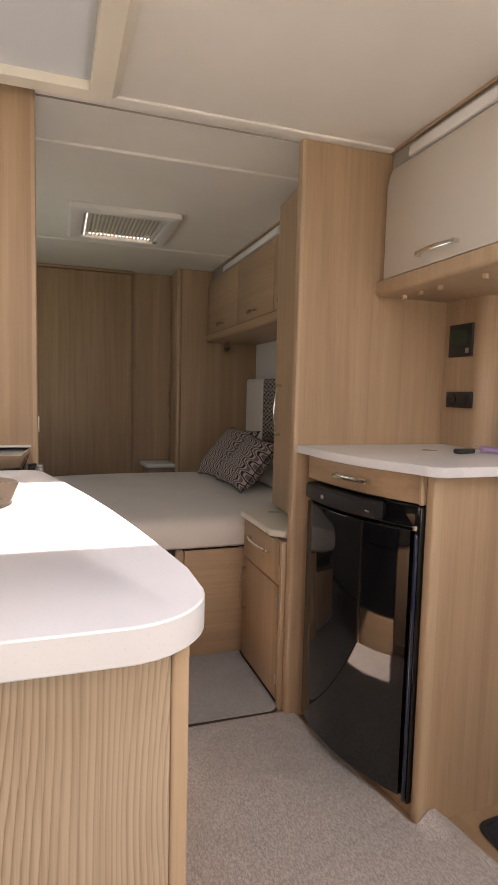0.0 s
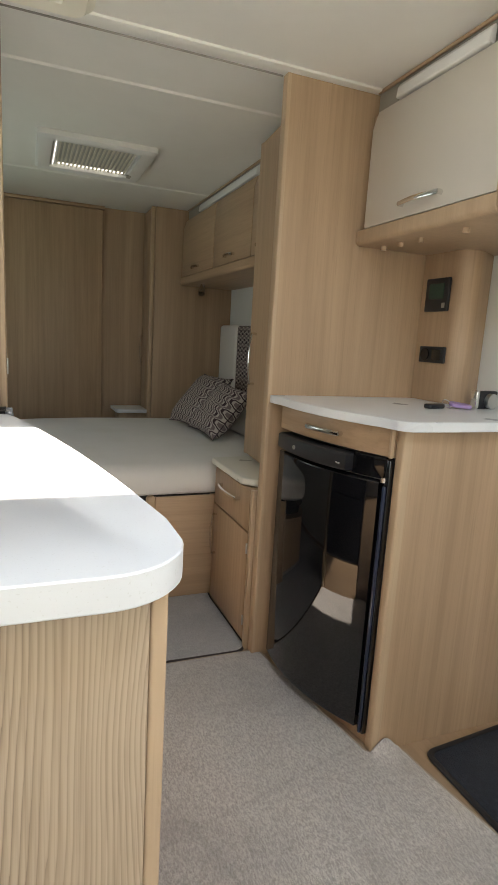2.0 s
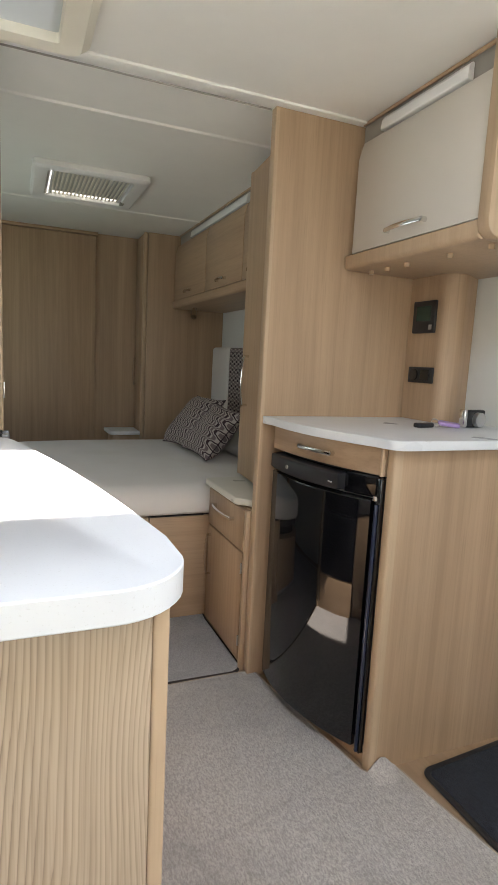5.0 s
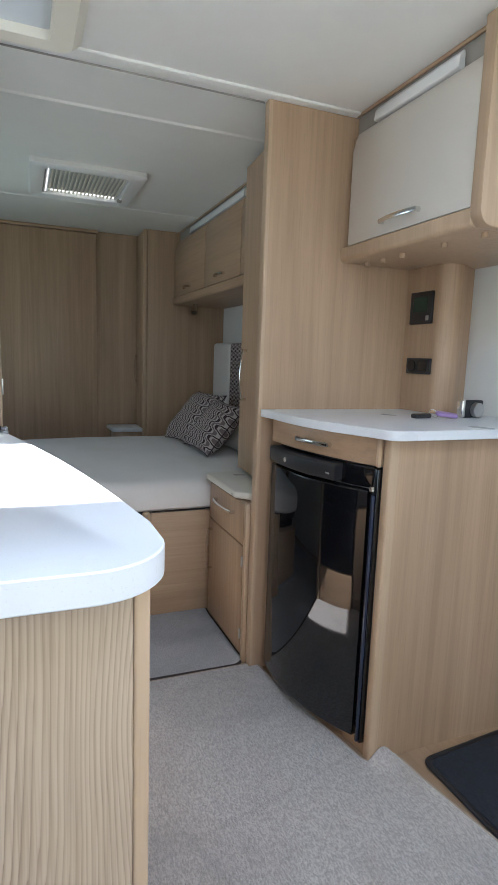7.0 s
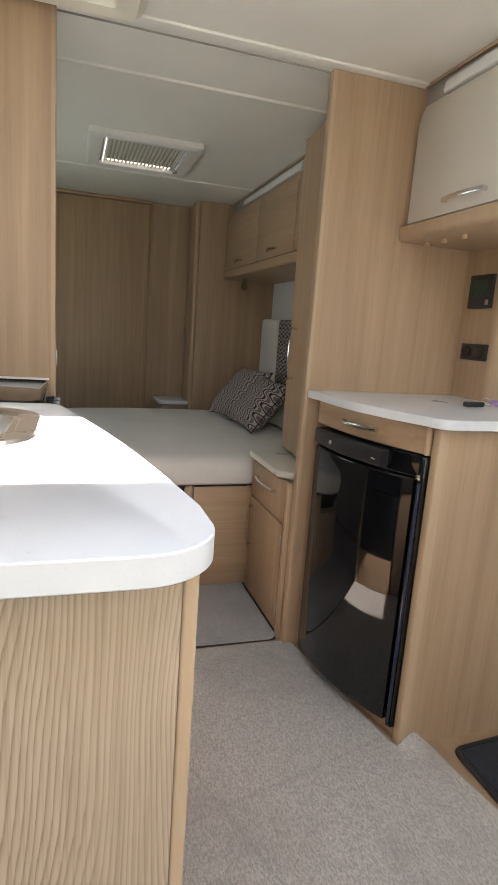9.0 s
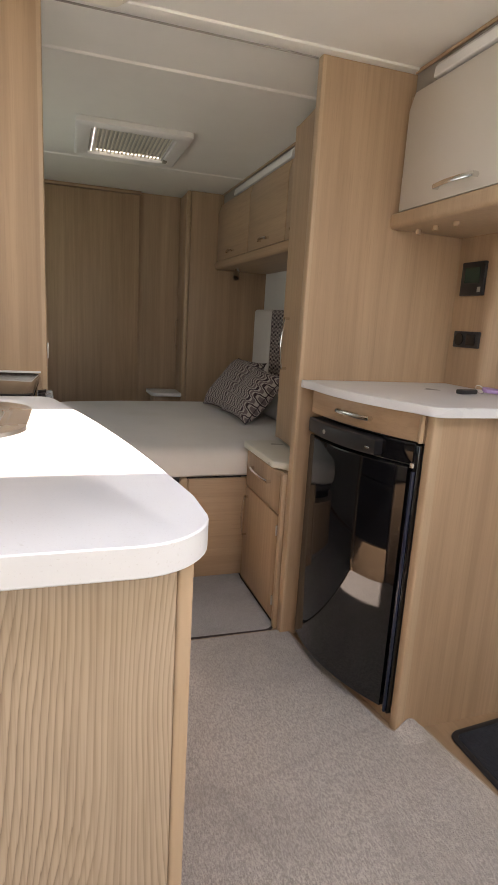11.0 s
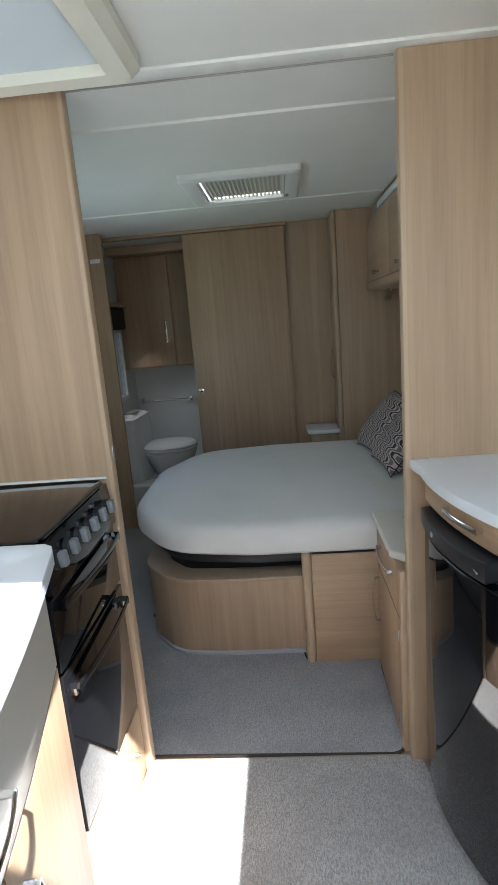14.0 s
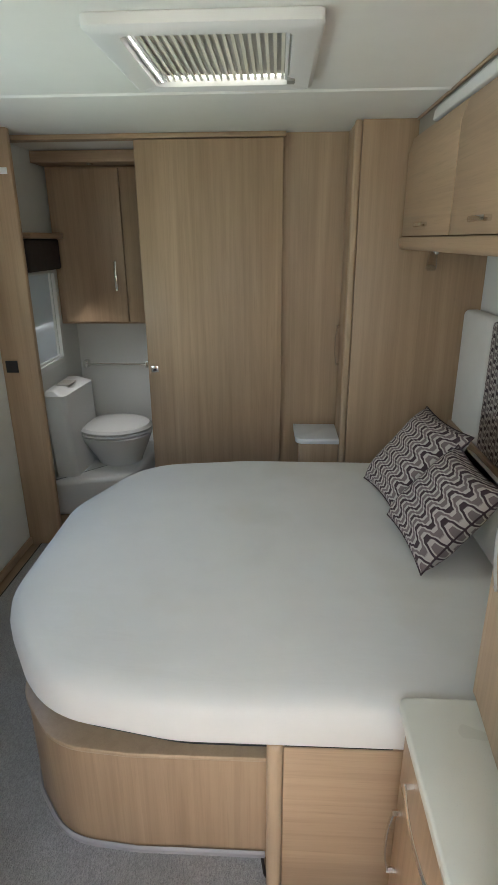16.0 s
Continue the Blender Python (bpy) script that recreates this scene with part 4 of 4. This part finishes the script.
# headboard
hb = thing("headboard", (1.45, 3.2, 0.7), "cream padded headboard with patterned centre strip, above mattress", "headboard")
for k, (a, b) in enumerate(((3.424, 3.755), (2.64, 3.096), (2.18, 2.636))):
    part("padded_panel", box(1.425, XB - 0.001, a, b, 0.67, 1.225, 0.022, 4), SHEET, hb, "cream faux-leather padded panel")
bmh = box(1.430, XB - 0.001, 3.10, 3.42, 0.67, 1.22, 0.015, 3)
uvl = bmh.loops.layers.uv.new("UVMap")
for f in bmh.faces:
    for l in f.loops:
        l[uvl].uv = (l.vert.co.y, l.vert.co.z)
part("patterned_panel", bmh, ZIGZAG, hb, "chevron-patterned padded panel")
part("rail", box(1.408, 1.424, 2.2, 3.74, 0.70, 0.735, 0.005), OAK_Y, hb)

# ---- far wardrobe, end wall panels, sliding door ----
wd = thing("corner_wardrobe", (1.2, 3.88, 0), "floor-to-ceiling oak corner wardrobe with rounded edge", "wardrobe")
part("side_panel", box(0.957, XB - 0.001, 3.762, 3.78, 0, ZC - 0.002, 0.001), OAK, wd)
part("corner_post", box(0.926, 0.956, 3.758, 3.788, 0, ZC - 0.002, 0.010, 4), OAK_EDGE, wd, "rounded oak corner post")
d = part("wardrobe_door", box(0.928, 0.946, 3.791, 3.995, 0.03, ZC - 0.01, 0.003), OAK, wd)
bow_handle((0.928, 3.965, 0.94), (0.928, 3.965, 1.12), (-1, 0, 0), d, 0.022, 0.006)
sh = thing("corner_shelf", (0.85, 3.88, 0), "small oak bedside shelf unit with pale top", "bedside shelf")
part("shelf_top", prism(rounded([(0.715, 3.993), (0.722, 3.755), (0.925, 3.755), (0.925, 3.993)], [0, 0.04, 0, 0]), 0.600, 0.626, "z", 0.005), WORKTOP, sh, "pale laminate top")
part("body", box(0.745, 0.925, 3.79, 3.993, 0.0, 0.599, 0.003), OAK, sh)

wall_with_hole("wall_washroom", "y", YD + 0.03, YD + 0.06, XL, XB + 0.08, 0, ZC - 0.001, [(-0.63, 0.03, 0, 1.93)], OAK, "light oak laminate end wall with washroom opening")
sd = thing("sliding_door", (0.33, YD, 0), "light oak sliding washroom door, slid open", "sliding door")
part("leaf", box(-0.012, 0.648, 3.995, 4.024, 0.015, 1.925, 0.003), OAK, sd)
lt = part("latch", box(0.005, 0.040, 3.989, 3.9945, 0.888, 0.922, 0.002), CHROME, sd, "square chrome latch plate")
part("latch_pull", box(0.014, 0.031, 3.986, 3.9885, 0.898, 0.907, 0.001), BLACKMATT, lt)
rail = thing("door_rail", (0.0, 3.99, 1.93), "slim oak sliding door rail under ceiling", "rail")
part("rail", box(XL + 0.03, 0.66, 3.985, 4.028, 1.929, ZC - 0.001, 0.003), OAK_X, rail)
po = thing("washroom_post", (-0.56, 3.82, 0), "light oak upright panel beside washroom opening", "panel")
part("panel", box(XL + 0.001, -0.488, 3.80, 3.832, 0, ZC - 0.001, 0.006, 3), OAK, po)
part("strike_plate", box(-0.640, -0.582, 3.795, 3.7995, 0.928, 0.984, 0.002), BLACKMATT, po, "small black catch")
part("label_plate", box(-0.57, -0.505, 3.796, 3.7995, 1.775, 1.80, 0.001), WHITEPLASTIC, po, "small white plate")

# ---- left wall: window, blind, pelmet ----
w1 = tagged(new("window_1"), "framed caravan window with black catches and view of garden", "window", kind="structure")
w1.location = (XL - 0.03, 3.05, 1.15)


def frame_ring(y0, y1, z0, z1, r, wide, x0, x1):
    o = [(p[0], p[1]) for p in rounded([(y0, z0), (y1, z0), (y1, z1), (y0, z1)], r)]
    i = [(p[0], p[1]) for p in rounded([(y0 + wide, z0 + wide), (y1 - wide, z0 + wide), (y1 - wide, z1 - wide), (y0 + wide, z1 - wide)], max(0.005, r - wide))]
    ring = lambda pts, x: [(x, *p) for p in pts]
    return loft([ring(i, x0), ring(o, x0), ring(o, x1), ring(i, x1), ring(i, x0)], caps=False)


part("window_frame", frame_ring(WIN[0], WIN[1], WIN[2], WIN[3], 0.02, 0.03, XL - 0.055, XL + 0.012), WHITEPLASTIC, w1, "white window surround")
part("casement", frame_ring(WIN[0] + 0.03, WIN[1] - 0.035, WIN[2] + 0.02, WIN[3] - 0.03, 0.07, 0.045, XL - 0.05, XL - 0.02), BLACK, w1, "black glazing edge")
pane = part("pane", box(XL - 0.044, XL - 0.038, WIN[0] + 0.07, WIN[1] - 0.075, WIN[2] + 0.06, WIN[3] - 0.07, 0), GLASS, w1)
pane.visible_shadow = False
for z in (0.98, 1.22, 1.33):
    part("catch", box(XL - 0.018, XL + 0.006, WIN[1] - 0.10, WIN[1] - 0.045, z, z + 0.03, 0.004), BLACKMATT, w1, "black plastic catch")
blind = thing("window_blind", (XL + 0.03, 3.05, 1.5), "dark brown woven roman blind, part lowered over the window", "blind")
for k in range(4):
    part("fold", tilt(box(-0.004 - 0.004 * k, 0.012 + 0.004 * k, 2.30, 3.53, 1.322 + 0.047 * k, 1.37 + 0.047 * k, 0.008, 3), pose(XL + 0.035, 0, 0)), BROWNFABRIC, blind)
part("blind_rail", box(XL + 0.001, XL + 0.055, 2.28, 3.65, 1.520, 1.535, 0.004), OAK_Y, blind, "oak blind rail")
pel = thing("pelmet", (XL, 2.9, 1.9), "oak corner pelmet along the ceiling", "pelmet")
part("board", prism([(XL + 0.001, 1.87), (XL + 0.02, 1.87), (XL + 0.075, ZC - 0.001), (XL + 0.001, ZC - 0.001)], 1.72, 3.96, "y", 0.003), OAK_Y, pel)
structure("baseboard", box(XL + 0.001, XL + 0.016, 1.72, 3.96, 0.013, 0.05, 0.003), OAK_Y, "slim oak skirting strip", "baseboard")

# garden seen through the bedroom window
def garden_glow():
    m, nt, p = material("garden_haze", 0.9)
    v = coords(nt)
    blobs = noise_tex(nt, v, 1.6, 3, 0.6, 0.4)
    c = ramp(nt, blobs, [(0.34, (0.05, 0.16, 0.15)), (0.43, (0.22, 0.50, 0.46)), (0.50, (0.50, 0.62, 0.78)), (0.62, (0.85, 0.95, 1.0))])
    c = mix(nt, c, (0.75, 0.20, 0.80), ramp(nt, noise_tex(nt, coords(nt, (1, 1.7, 2.3)), 0.9, 2, 0.5), [(0.60, (0, 0, 0)), (0.66, (1, 1, 1))]))
    nt.links.new(mix(nt, (0.0, 0.0, 0.0), c, 0.06), p.inputs["Base Color"])
    nt.links.new(c, p.inputs["Emission Color"])
    p.inputs["Emission Strength"].default_value = 0.085
    return m


structure("backdrop", box(-4.2, -4.0, -1, 14, -0.698, 2.5, 0), garden_glow(), "blurred bright garden greenery outside", "backdrop")
structure("ground", box(-400, 400, -400, 400, -0.75, -0.7, 0), plain("lawn", (0.07, 0.11, 0.04), 0.95, vary=0.4, size=1.0), "grass ground outside", "ground")

# ---- roof vent over the bed ----
v = thing("roof_vent", (0.465, 2.88, ZC), "white plastic roof vent with slatted grille, in the ceiling", "roof vent")
V0, V1, W0, W1 = 0.212, 0.722, 2.625, 3.17
ringv = lambda x0, x1, y0, y1, z: [(p[0], p[1], z) for p in rounded([(x0, y0), (x1, y0), (x1, y1), (x0, y1)], 0.02, 4)]
part("frame", loft([ringv(V0, V1, W0, W1, ZC - 0.0005), ringv(V0, V1, W0, W1, ZC - 0.022), ringv(V0 + 0.012, V1 - 0.012, W0 + 0.012, W1 - 0.012, ZC - 0.03),
                    ringv(V0 + 0.065, V1 - 0.065, W0 + 0.07, W1 - 0.045, ZC - 0.024), ringv(V0 + 0.07, V1 - 0.07, W0 + 0.075, W1 - 0.05, ZC + 0.03)], caps=False), WHITEPLASTIC, v)
gx0, gx1, gy0, gy1 = V0 + 0.10, V1 - 0.085, W0 + 0.085, W1 - 0.055
for k in range(18):
    x = gx0 + (gx1 - gx0) * k / 17
    part("slat", box(x - 0.0040, x + 0.0040, gy0, gy1, ZC - 0.013, ZC - 0.008, 0), IVORY, v)
part("backing", box(V0 + 0.05, V1 - 0.05, W0 + 0.05, W1 - 0.03, ZC - 0.004, ZC - 0.001, 0), SCREENGREY, v, "grey flyscreen")
part("light_gap", box(gx0 - 0.004, gx1 + 0.004, gy1 - 0.020, gy1 - 0.004, ZC - 0.0065, ZC - 0.005, 0), DAYGLOW, v, "daylight showing along grille edge")
part("side_border", box(V0 + 0.071, gx0 - 0.006, gy0 - 0.008, gy1 + 0.003, ZC - 0.014, ZC - 0.006, 0.001), WHITEPLASTIC, v, "white border strip beside grille")
part("far_border", box(gx1 + 0.006, V1 - 0.071, gy0 - 0.008, gy1 + 0.003, ZC - 0.014, ZC - 0.006, 0.001), WHITEPLASTIC, v, "white border strip beside grille")
part("side_gap", box(gx0 - 0.020, gx0 - 0.0165, gy0, gy1, ZC - 0.0155, ZC - 0.0142, 0), DAYGLOW, v, "daylight showing along grille edge")
part("knob", box(gx1 + 0.012, gx1 + 0.034, gy1 - 0.06, gy1 - 0.025, ZC - 0.032, ZC - 0.02, 0.003), GREYPLASTIC, v)
part("dome", box(V0 + 0.03, V1 - 0.03, W0 + 0.03, W1 - 0.03, ZC + 0.08, ZC + 0.09, 0), WHITEPLASTIC, v)

# ---- kitchen rooflight with drawn blind ----
rl = thing("rooflight", (-0.08, 1.27, ZC), "large ivory-framed rooflight with blue-grey blind drawn", "rooflight")
S0, S1, T0, T1 = -0.48, 0.325, 0.80, 1.625
ring3 = lambda x0, x1, y0, y1, r, z: [(p[0], p[1], z) for p in rounded([(x0, y0), (x1, y0), (x1, y1), (x0, y1)], r, 6)]
part("frame", loft([ring3(S0, S1, T0, T1, 0.05, ZC - 0.0005), ring3(S0, S1, T0, T1, 0.05, ZC - 0.028), ring3(S0 + 0.02, S1 - 0.022, T0 + 0.02, T1 - 0.015, 0.035, ZC - 0.045),
                    ring3(S0 + 0.07, S1 - 0.075, T0 + 0.06, T1 - 0.05, 0.01, ZC - 0.038), ring3(S0 + 0.075, S1 - 0.08, T0 + 0.065, T1 - 0.055, 0.008, ZC + 0.01)], caps=False), IVORY, rl)
part("blind", box(S0 + 0.06, S1 - 0.06, T0 + 0.05, T1 - 0.05, ZC - 0.014, ZC - 0.011, 0), BLIND, rl, "blue-grey pleated blind, closed")

# ---- washroom ----
wc = thing("washroom_cabinet", (-0.3, 4.66, 1.05), "oak wall cabinet with chrome handle, above the toilet", "wall cabinet")
part("body", box(XL + 0.02, 0.30, 4.56, YE - 0.001, 1.05, 1.888, 0.002), OAK, wc)
d = part("cabinet_door", box(-0.60, -0.235, 4.538, 4.558, 1.062, 1.878, 0.004), OAK, wc)
bow_handle((-0.285, 4.538, 1.245), (-0.285, 4.538, 1.40), (0, -1, 0), d, 0.026, 0.007)
part("cabinet_door", box(-0.229, 0.14, 4.538, 4.558, 1.062, 1.878, 0.004), OAK, wc)
part("cornice", box(XL + 0.001, 0.30, 4.42, YE - 0.001, 1.890, 1.947, 0.006), OAK_X, wc, "oak cornice board")
part("downlight", rod((-0.36, 4.46, 1.889), (-0.36, 4.46, 1.880), 0.018, 16), CHROME, wc)
tr = thing("towel_rail", (-0.4, 4.83, 0.76), "chrome towel rail on white washroom wall", "towel rail")
part("bar", rod((-0.61, 4.80, 0.757), (-0.205, 4.80, 0.757), 0.006, 12), CHROME, tr)
for x in (-0.61, -0.205):
    part("bracket", box(x - 0.016, x + 0.016, 4.792, YE - 0.001, 0.735, 0.778, 0.003), CHROME, tr)


def oval(cx0, cy0, a, b, z, egg=0.0, n=28):
    return [(cx0 + a * math.cos(2 * math.pi * k / n), cy0 + b * math.sin(2 * math.pi * k / n) * (1 + egg * math.cos(2 * math.pi * k / n)), z) for k in range(n)]


to = thing("toilet", (-0.36, 4.5, 0), "white swivel cassette toilet with closed lid", "toilet")
part("bowl", loft([oval(-0.34, 4.5, 0.12, 0.11, 0.165), oval(-0.345, 4.5, 0.14, 0.13, 0.235), oval(-0.35, 4.49, 0.185, 0.165, 0.325), oval(-0.355, 4.48, 0.215, 0.19, 0.385), oval(-0.355, 4.48, 0.222, 0.195, 0.407), oval(-0.355, 4.48, 0.21, 0.185, 0.415)]), CERAMIC, to)
part("seat", loft([oval(-0.355, 4.48, 0.225, 0.198, 0.418), oval(-0.355, 4.48, 0.23, 0.203, 0.427), oval(-0.355, 4.48, 0.225, 0.198, 0.436)]), CERAMIC, to)
part("toilet_lid", loft([oval(-0.355, 4.48, 0.222, 0.195, 0.438), oval(-0.355, 4.48, 0.228, 0.20, 0.449), oval(-0.355, 4.48, 0.21, 0.185, 0.465), oval(-0.355, 4.48, 0.13, 0.12, 0.473)]), CERAMIC, to)
part("base", prism(rounded([(XL + 0.002, 4.12), (-0.20, 4.22), (-0.15, 4.6), (-0.15, YE - 0.002), (XL + 0.002, YE - 0.002)], [0.02, 0.12, 0.05, 0, 0]), 0.0, 0.22, "z", 0.03, 4), CERAMIC, to, "white moulded base")
tower = rounded([(XL + 0.002, 4.20), (-0.535, 4.20), (-0.505, 4.62), (XL + 0.002, 4.62)], [0.02, 0.035, 0.035, 0], 5)
tw = part("cistern", loft([[(p[0] + 0.02, p[1], 0.19) for p in tower], [(p[0], p[1], 0.5) for p in tower], [(p[0] - 0.004, p[1], 0.70) for p in tower], [((p[0] + XL) / 2, 0.9 * p[1] + 0.441, 0.725) for p in tower]]), CERAMIC, to, "white flush housing")
part("flush_panel", box(XL + 0.015, -0.56, 4.35, 4.46, 0.7265, 0.733, 0.002), GREYPLASTIC, tw, "grey flush control panel")
wb = thing("washroom_blind", (XL + 0.02, 4.35, 1.4), "brown blind above small washroom window", "blind")
part("fabric", box(XL + 0.002, XL + 0.055, 4.14, 4.56, 1.36, 1.52, 0.012, 3), BROWNFABRIC, wb)
part("blind_rail", box(XL + 0.001, XL + 0.09, 4.10, 4.60, 1.522, 1.55, 0.004), OAK_Y, wb)
w2 = tagged(new("window_2"), "frosted white washroom window panel", "window", kind="structure")
w2.location = (XL, 4.35, 1.15)
part("pane", box(XL - 0.02, XL - 0.012, 4.172, 4.508, 0.872, 1.348, 0), FROST, w2)
part("window_frame", frame_ring(4.13, 4.55, 0.83, 1.37, 0.03, 0.03, XL + 0.001, XL + 0.02), WHITEPLASTIC, w2)
bl2 = thing("bathroom_wall_lining", (0.2, 4.85, 0.5), "white moulded washroom wall lining", "wall panel")
part("panel", box(XL + 0.001, 0.6, YE - 0.012, YE - 0.003, 0.2, 1.05, 0.003), WHITEPLASTIC, bl2)

# ---- entrance door, lounge ----
ed = tagged(new("door_1"), "white caravan entrance door with window, closed", "door", kind="structure")
ed.location = (XR, 0.62, 0)
part("leaf", box(XR - 0.02, XR - 0.002, 0.30, 0.94, 0.03, 1.02, 0.004), WHITEPLASTIC, ed)
part("sill", box(XR - 0.09, XR - 0.002, 0.26, 1.11, 0.0, 0.06, 0.025, 4), WHITEPLASTIC, ed, "white rounded door sill")
part("frame_upright", box(XR - 0.025, XR - 0.001, 0.96, 1.02, 0.06, 1.86, 0.004), WHITEPLASTIC, ed)
for x0, x1, n in ((XL + 0.001, -0.05, "left"), (1.08, XR - 0.001, "right")):
    so = thing("lounge_seat", ((x0 + x1) / 2, -1.3, 0), "beige upholstered lounge seat on oak base", "sofa", "lounge seats")
    part("base", box(x0, x1, -2.35, -0.45, 0.012, 0.32, 0.004), OAK_Y, so)
    part("seat_cushion", box(x0, x1, -2.34, -0.46, 0.321, 0.46, 0.03, 4), SHEET, so)
    bx = (x0, x0 + 0.16) if n == "left" else (x1 - 0.16, x1)
    part("backrest", box(*bx, -2.33, -0.47, 0.462, 0.90, 0.03, 4), SHEET, so)
